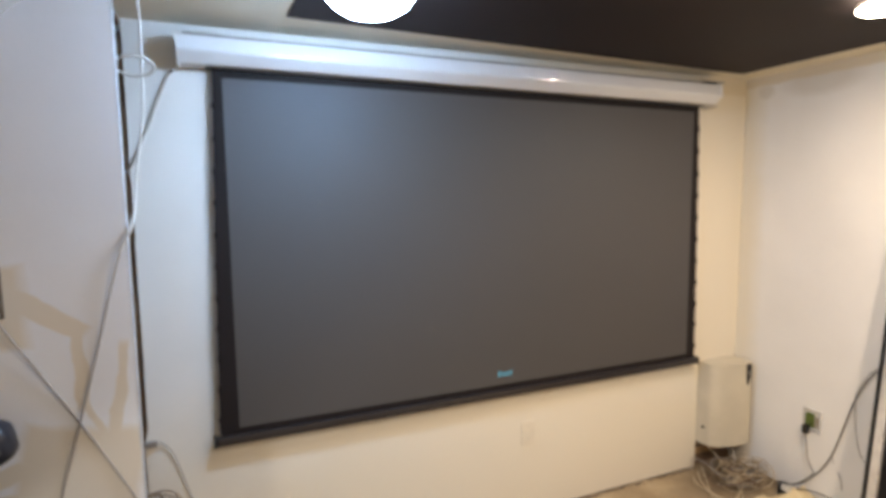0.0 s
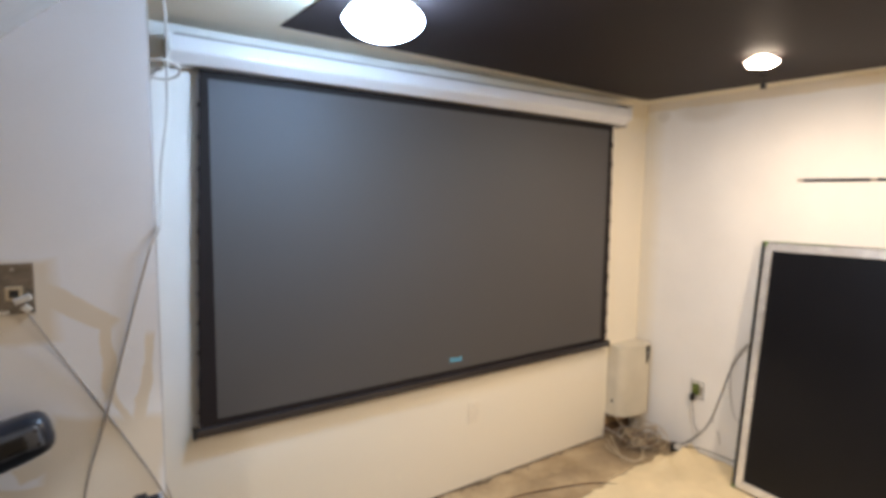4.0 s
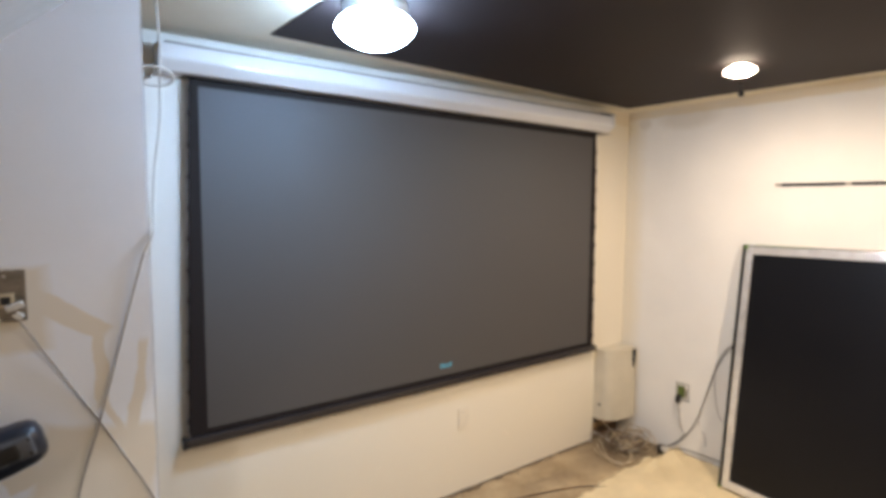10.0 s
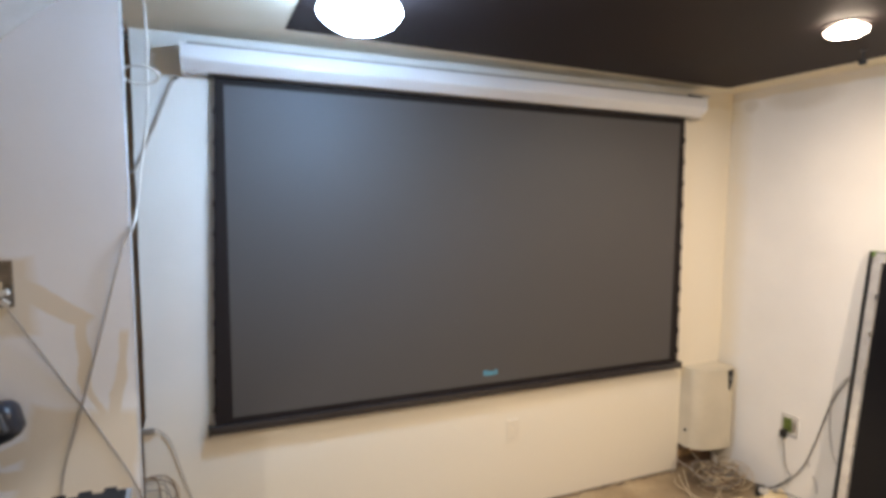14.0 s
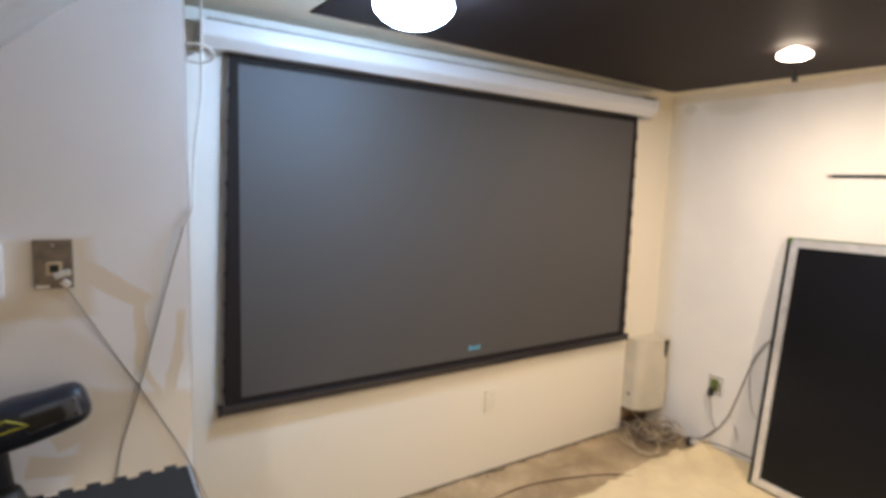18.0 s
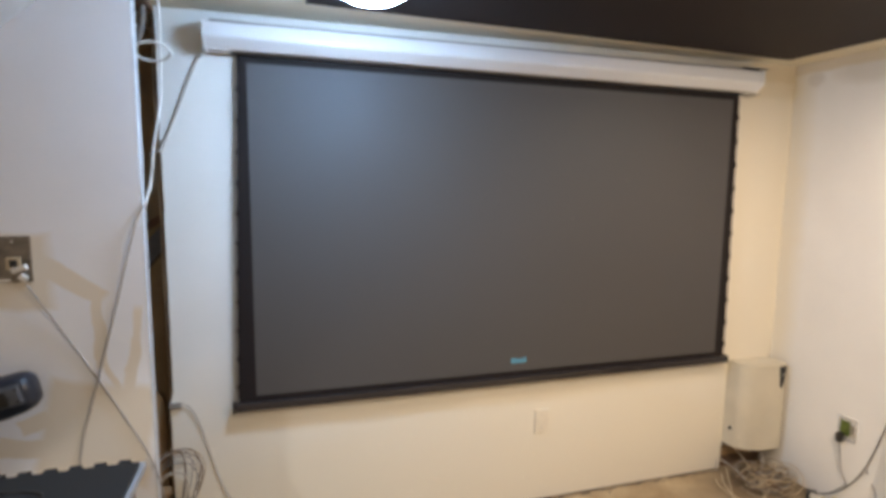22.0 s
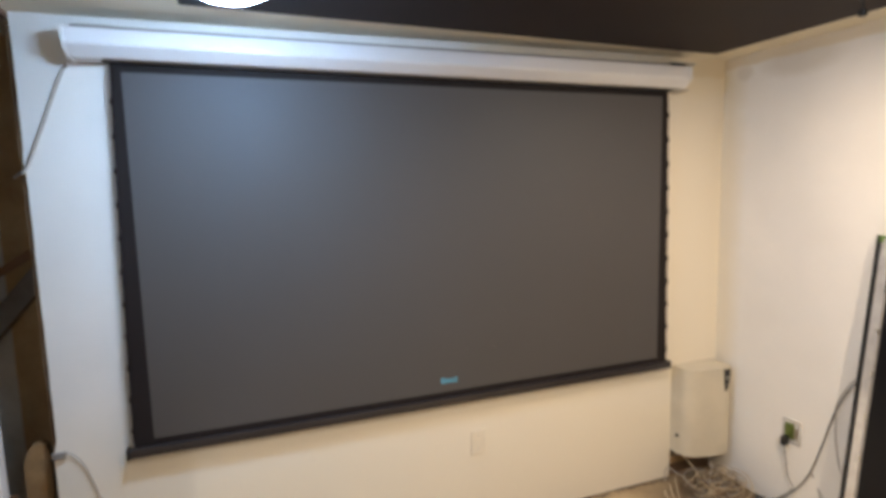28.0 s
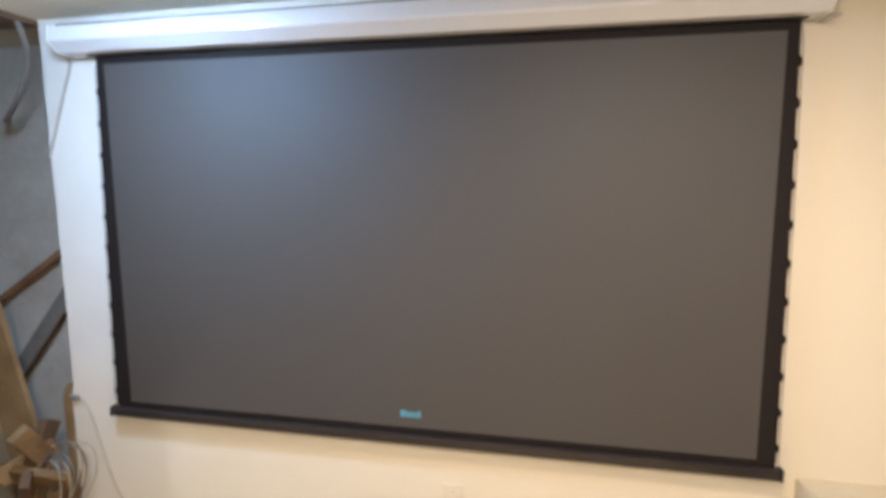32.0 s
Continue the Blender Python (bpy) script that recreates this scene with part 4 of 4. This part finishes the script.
for lo, hi in (((-0.006, -0.030, 0), (0.0110, 0.0095, FH)), ((FW - 0.0055, -0.022, 0), (FW, 0.004, FH)),
               ((0.0115, -0.022, FH - 0.0055), (FW - 0.006, 0.004, FH)), ((0.0115, -0.022, 0), (FW - 0.006, 0.004, 0.0055))):
    part("edge_strip", fbox(lo, hi, 0.001), M_BLACK, fr, "black outer edge")
for lo, hi in (((-0.002, -0.024, FH - 0.022), (0.022, 0.0095, FH + 0.002)), ((-0.007, -0.024, -0.002), (0.012, 0.0095, 0.016)), ((0.05, -0.0225, FH - 0.002), (0.34, 0.005, FH + 0.0015))):
    part("tape", fbox(lo, hi, 0.001), M_TAPE, fr, "green masking tape")
rnd = random.Random(3)
for k in range(7):
    z = 0.15 + 0.16 * k
    part("clip", fbox((RW - 0.004, 0.0082, z), (RW + 0.006, 0.011, z + 0.018), 0.0008), M_METAL, fr, "small steel spring clip")

# ---- rail on the side wall ----
rl = thing("wall_rail", (EAST, -1.3, 1.59), "thin black metal rail with pale clips on the wall", "rail")
for y0, y1 in ((-1.168, -0.888), (-1.52, -1.195), (-1.85, -1.545)):
    part("strip", B(((EAST - 0.005, y0, 1.584), (EAST - 0.0003, y1, 1.600)), bevel=0.001), M_BLACK, rl)
for y0 in (-0.886, -1.193, -1.543):
    part("clip", B(((EAST - 0.008, y0, 1.585), (EAST - 0.0003, y0 + 0.024, 1.601)), bevel=0.002), M_CORDTG, rl, "pale plastic clip")

# ---- drop cloth ----
bm = bmesh.new()
nx, ny = 110, 100


def cloth_edge(x):
    k = (x - 1.1) / 1.5
    return -0.430 + 0.10 * min(1, max(0, k * 1.5)) + 0.025 * noise.noise(Vector((x * 6, 0, 1))) + 0.014 * noise.noise(Vector((x * 19, 4, 1))) - 0.03 * max(0, (x - 2.2)) / 0.4


rows = []
for i in range(nx + 1):
    row = []
    for j in range(ny + 1):
        v = j / ny
        y = cloth_edge(1.1 + 1.49 * i / nx) * (1 - v) + (-2.6) * v
        x0 = 1.16 + 0.05 * noise.noise(Vector((0, y * 4, 3))) - 0.10 * v
        x = x0 + (EAST - 0.012 - x0) * i / nx
        h = 0.010 + 0.012 * (0.5 + noise.noise(Vector((x * 3.2 + y, y * 3.2, 2)))) + 0.006 * abs(noise.noise(Vector((x * 11, y * 9 + x * 4, 5))))
        bump = math.exp(-(((x - 2.50) / 0.09) ** 2 + ((y + 0.42) / 0.05) ** 2))
        ridge = math.exp(-((y - cloth_edge(x) + 0.05 + 0.06 * (2.5 - x)) / 0.022) ** 2) * max(0, min(1, (x - 2.1) / 0.2))
        fold = max(0, noise.noise(Vector((x * 2.2 + 3, (y - 0.5 * x) * 7, 9)))) * math.exp(-((y + 0.55) / 0.25) ** 2)
        q = x * 0.8 - y * 0.6 + 0.05 * noise.noise(Vector((x * 5, y * 5, 7)))
        wrinkle = (1 - abs(noise.noise(Vector((q * 9, (x * 0.6 + y * 0.8) * 2.2, 11)))) * 2.4) ** 5 if abs(noise.noise(Vector((q * 9, (x * 0.6 + y * 0.8) * 2.2, 11)))) < 0.4 else 0
        wrinkle *= math.exp(-((y - cloth_edge(x)) / 0.16) ** 2) * max(0, min(1, (x - 1.9) / 0.4))
        z = FLOOR + h * min(1, 0.35 + 6 * v) + 0.013 * bump + 0.026 * ridge + 0.018 * fold + 0.026 * wrinkle
        if x > 2.25 and y < -0.7:
            z = min(z, FLOOR + 0.013)
        row.append(bm.verts.new((x, y, z)))
    rows.append(row)
for i in range(nx):
    for j in range(ny):
        bm.faces.new((rows[i][j], rows[i + 1][j], rows[i + 1][j + 1], rows[i][j + 1]))
dc = mesh_object("drop_cloth", bm, M_CLOTH, True)
sm = dc.modifiers.new("thickness", "SOLIDIFY")
sm.thickness, sm.offset = 0.003, 1
tagged(dc, "rumpled beige canvas drop cloth spread over the floor", "drop cloth")

# ---- table with the foam mat ----
tb = thing("work_table", (-0.6, -0.85, FLOOR), "grey-topped work table against the stair wall", "table")
part("tabletop", B(((-0.90, -1.10, 0.680), (-0.264, -0.585, 0.702)), bevel=0.003), M_EDGE, tb, "grey laminate top")
for x in (-0.88, -0.31):
    for y in (-1.08, -0.70):
        part("leg", B(((x, y, FLOOR), (x + 0.035, y + 0.035, 0.682)), bevel=0.002), M_OLDWOOD, tb)
mt = thing("foam_mat", (-0.6, -0.85, 0.702), "dark grey interlocking foam floor mat lying on the table", "foam mat")
ol = [(-0.275, -1.08), (-0.275, -0.612)]
x = -0.275
while x > -0.86:
    ol += [(x - 0.027, -0.612), (x - 0.024, -0.592), (x - 0.054, -0.592), (x - 0.051, -0.612)]
    x -= 0.0575
ol += [(-0.90, -0.612), (-0.90, -1.08)]
part("mat", P(ol, 0.7025, 0.715, 2), M_FOAM, mt)

# ---- exercise machine by the wall ----
em = thing("exercise_machine", (-0.72, -0.62, 0.70), "dark navy exercise machine arm with yellow collars and emblem", "exercise machine")
bm = bmesh.new()
EY = -0.625
sect = [(-0.708, 0.893, 0.018, 0.026), (-0.698, 0.900, 0.040, 0.044), (-0.67, 0.908, 0.050, 0.052), (-0.62, 0.919, 0.052, 0.054), (-0.56, 0.931, 0.048, 0.050), (-0.520, 0.943, 0.045, 0.047), (-0.503, 0.949, 0.040, 0.042), (-0.494, 0.952, 0.032, 0.034), (-0.489, 0.953, 0.018, 0.020)]
rings = []
for cx, cz, hy, hz in sect:
    ring = []
    for k in range(20):
        a = 2 * math.pi * k / 20
        ca, sa = math.cos(a), math.sin(a)
        ring.append(bm.verts.new((cx - 0.32 * hz * sa, EY + hy * math.copysign(abs(ca) ** 0.7, ca), cz + hz * math.copysign(abs(sa) ** 0.7, sa))))
    rings.append(ring)
for a, b in zip(rings, rings[1:]):
    for k in range(20):
        bm.faces.new((a[k], a[(k + 1) % 20], b[(k + 1) % 20], b[k]))
bm.faces.new(rings[0])
bm.faces.new(rings[-1][::-1])
arm = part("armrest", bm, M_NAVY, em, "glossy navy padded armrest", True)
bm = bmesh.new()
box(bm, (-0.050, -0.0515, -0.027), (0.062, -0.034, 0.027), 0.009, pose(-0.565, EY + 0.0, 0.938, 0, -14, 0))
part("bezel", bm, M_SLATE, arm, "glossy slate bezel round the hollow", True)
bm = bmesh.new()
box(bm, (-0.045, -0.0535, -0.019), (0.034, -0.036, 0.018), 0.007, pose(-0.565, EY + 0.0, 0.938, 0, -14, 0))
part("recess", bm, M_BLACK, arm, "dark hollow in the armrest")
part("emblem", T([(-0.684, EY - 0.050, 0.905), (-0.674, EY - 0.0515, 0.927), (-0.640, EY - 0.053, 0.945), (-0.600, EY - 0.052, 0.926), (-0.630, EY - 0.053, 0.921), (-0.684, EY - 0.050, 0.905)], 0.0022, 3, 6, False), M_LIME, arm, "yellow outlined emblem")
for bx, bz in ((-0.516, 0.967), (-0.511, 0.936)):
    part("screw", B(((bx - 0.003, EY - 0.0530, bz - 0.003), (bx + 0.003, EY - 0.0490, bz + 0.003)), bevel=0.001), M_BLACK, arm)
part("post", T([(-0.672, EY, 0.88), (-0.666, EY, 0.82), (-0.660, EY, 0.76), (-0.652, EY, 0.7155)], 0.025, 6, 14), M_NAVY, em, "dark upright post", True)
part("tube", T([(-0.68, EY, 0.872), (-0.80, EY, 0.864), (-0.95, EY, 0.860)], 0.015, 4, 14), M_NAVY, em, "dark cross tube", True)
for x in (-0.722, -0.787):
    bm = bmesh.new()
    lathe(bm, [(0.0, -0.012), (0.019, -0.010), (0.020, 0.0), (0.019, 0.010), (0.0, 0.012)], (0, 0), 20)
    bmesh.ops.transform(bm, matrix=pose(x, EY, 0.867, 0, 90, 0), verts=bm.verts)
    part("collar", bm, M_YELLOW, em, "yellow plastic collar", True)
part("lever", B(((-0.728, EY - 0.02, 0.800), (-0.716, EY - 0.008, 0.848)), bevel=0.003), M_YELLOW, em, "yellow lever")
part("lever_grip", B(((-0.733, EY - 0.024, 0.7155), (-0.711, EY - 0.004, 0.800)), bevel=0.005), M_BLACK, em)
part("strut", T([(-0.760, EY, 0.855), (-0.765, EY, 0.78), (-0.775, EY, 0.7155)], 0.014, 4, 12), M_CORDG, em, "grey strut", True)

part("foot", L([(0.0, 0.7755), (0.030, 0.7755), (0.036, 0.762), (0.042, 0.742), (0.060, 0.728), (0.064, 0.716), (0.0, 0.7155)], (-0.652, EY - 0.03), 24), M_BLACK, em, "black moulded foot", True)
part("cord", T([(-0.60, EY - 0.05, 0.722), (-0.55, EY - 0.07, 0.7185), (-0.50, EY - 0.08, 0.7185), (-0.455, EY - 0.11, 0.7185), (-0.47, EY - 0.16, 0.7185), (-0.54, EY - 0.19, 0.7185)], 0.0035), M_CORDB, em, "black cord on the mat")

# ---- marks and wires on the stair underside ----
def on_slope(x, y, d=0.004):
    return (x + d * 0.66, y, slope_z(x) - d * 0.75)


sw = thing("soffit_wire", (-0.5, -0.8, 1.85), "white wire end poking from the stair underside", "wire")
part("wire", T([on_slope(-0.584, -1.25), on_slope(-0.580, -1.16, 0.003), on_slope(-0.572, -1.06, 0.003), on_slope(-0.566, -1.00, 0.003)], 0.0016), M_CORDG, sw)
part("bared_end", T([on_slope(-0.566, -1.00, 0.003), on_slope(-0.553, -0.945, 0.004), on_slope(-0.538, -0.915, 0.004)], 0.0028), M_CORDW, sw, "white bared end")
sp = thing("tape_strip", (-0.70, -0.9, 1.68), "yellowed tape strip stuck to the stair underside", "tape")
bm = bmesh.new()
q = [on_slope(-0.770, -1.36, 0.002), on_slope(-0.682, -1.03, 0.002), on_slope(-0.690, -0.975, 0.002), on_slope(-0.785, -1.27, 0.002)]
f = bm.faces.new([bm.verts.new(p) for p in q])
e = bmesh.ops.extrude_face_region(bm, geom=[f])
bmesh.ops.translate(bm, verts=[v for v in e["geom"] if isinstance(v, bmesh.types.BMVert)], vec=(0.0008, 0, -0.001))
part("tape", bm, M_CORDTG, sp)
sn = thing("screw_head", on_slope(-0.632, -0.85, 0.0), "dark screw head in the stair underside", "screw")
part("head", T([on_slope(-0.632, -0.85, -0.002), on_slope(-0.632, -0.85, 0.001)], 0.005, 2, 12, False), M_OLDWOOD, sn)
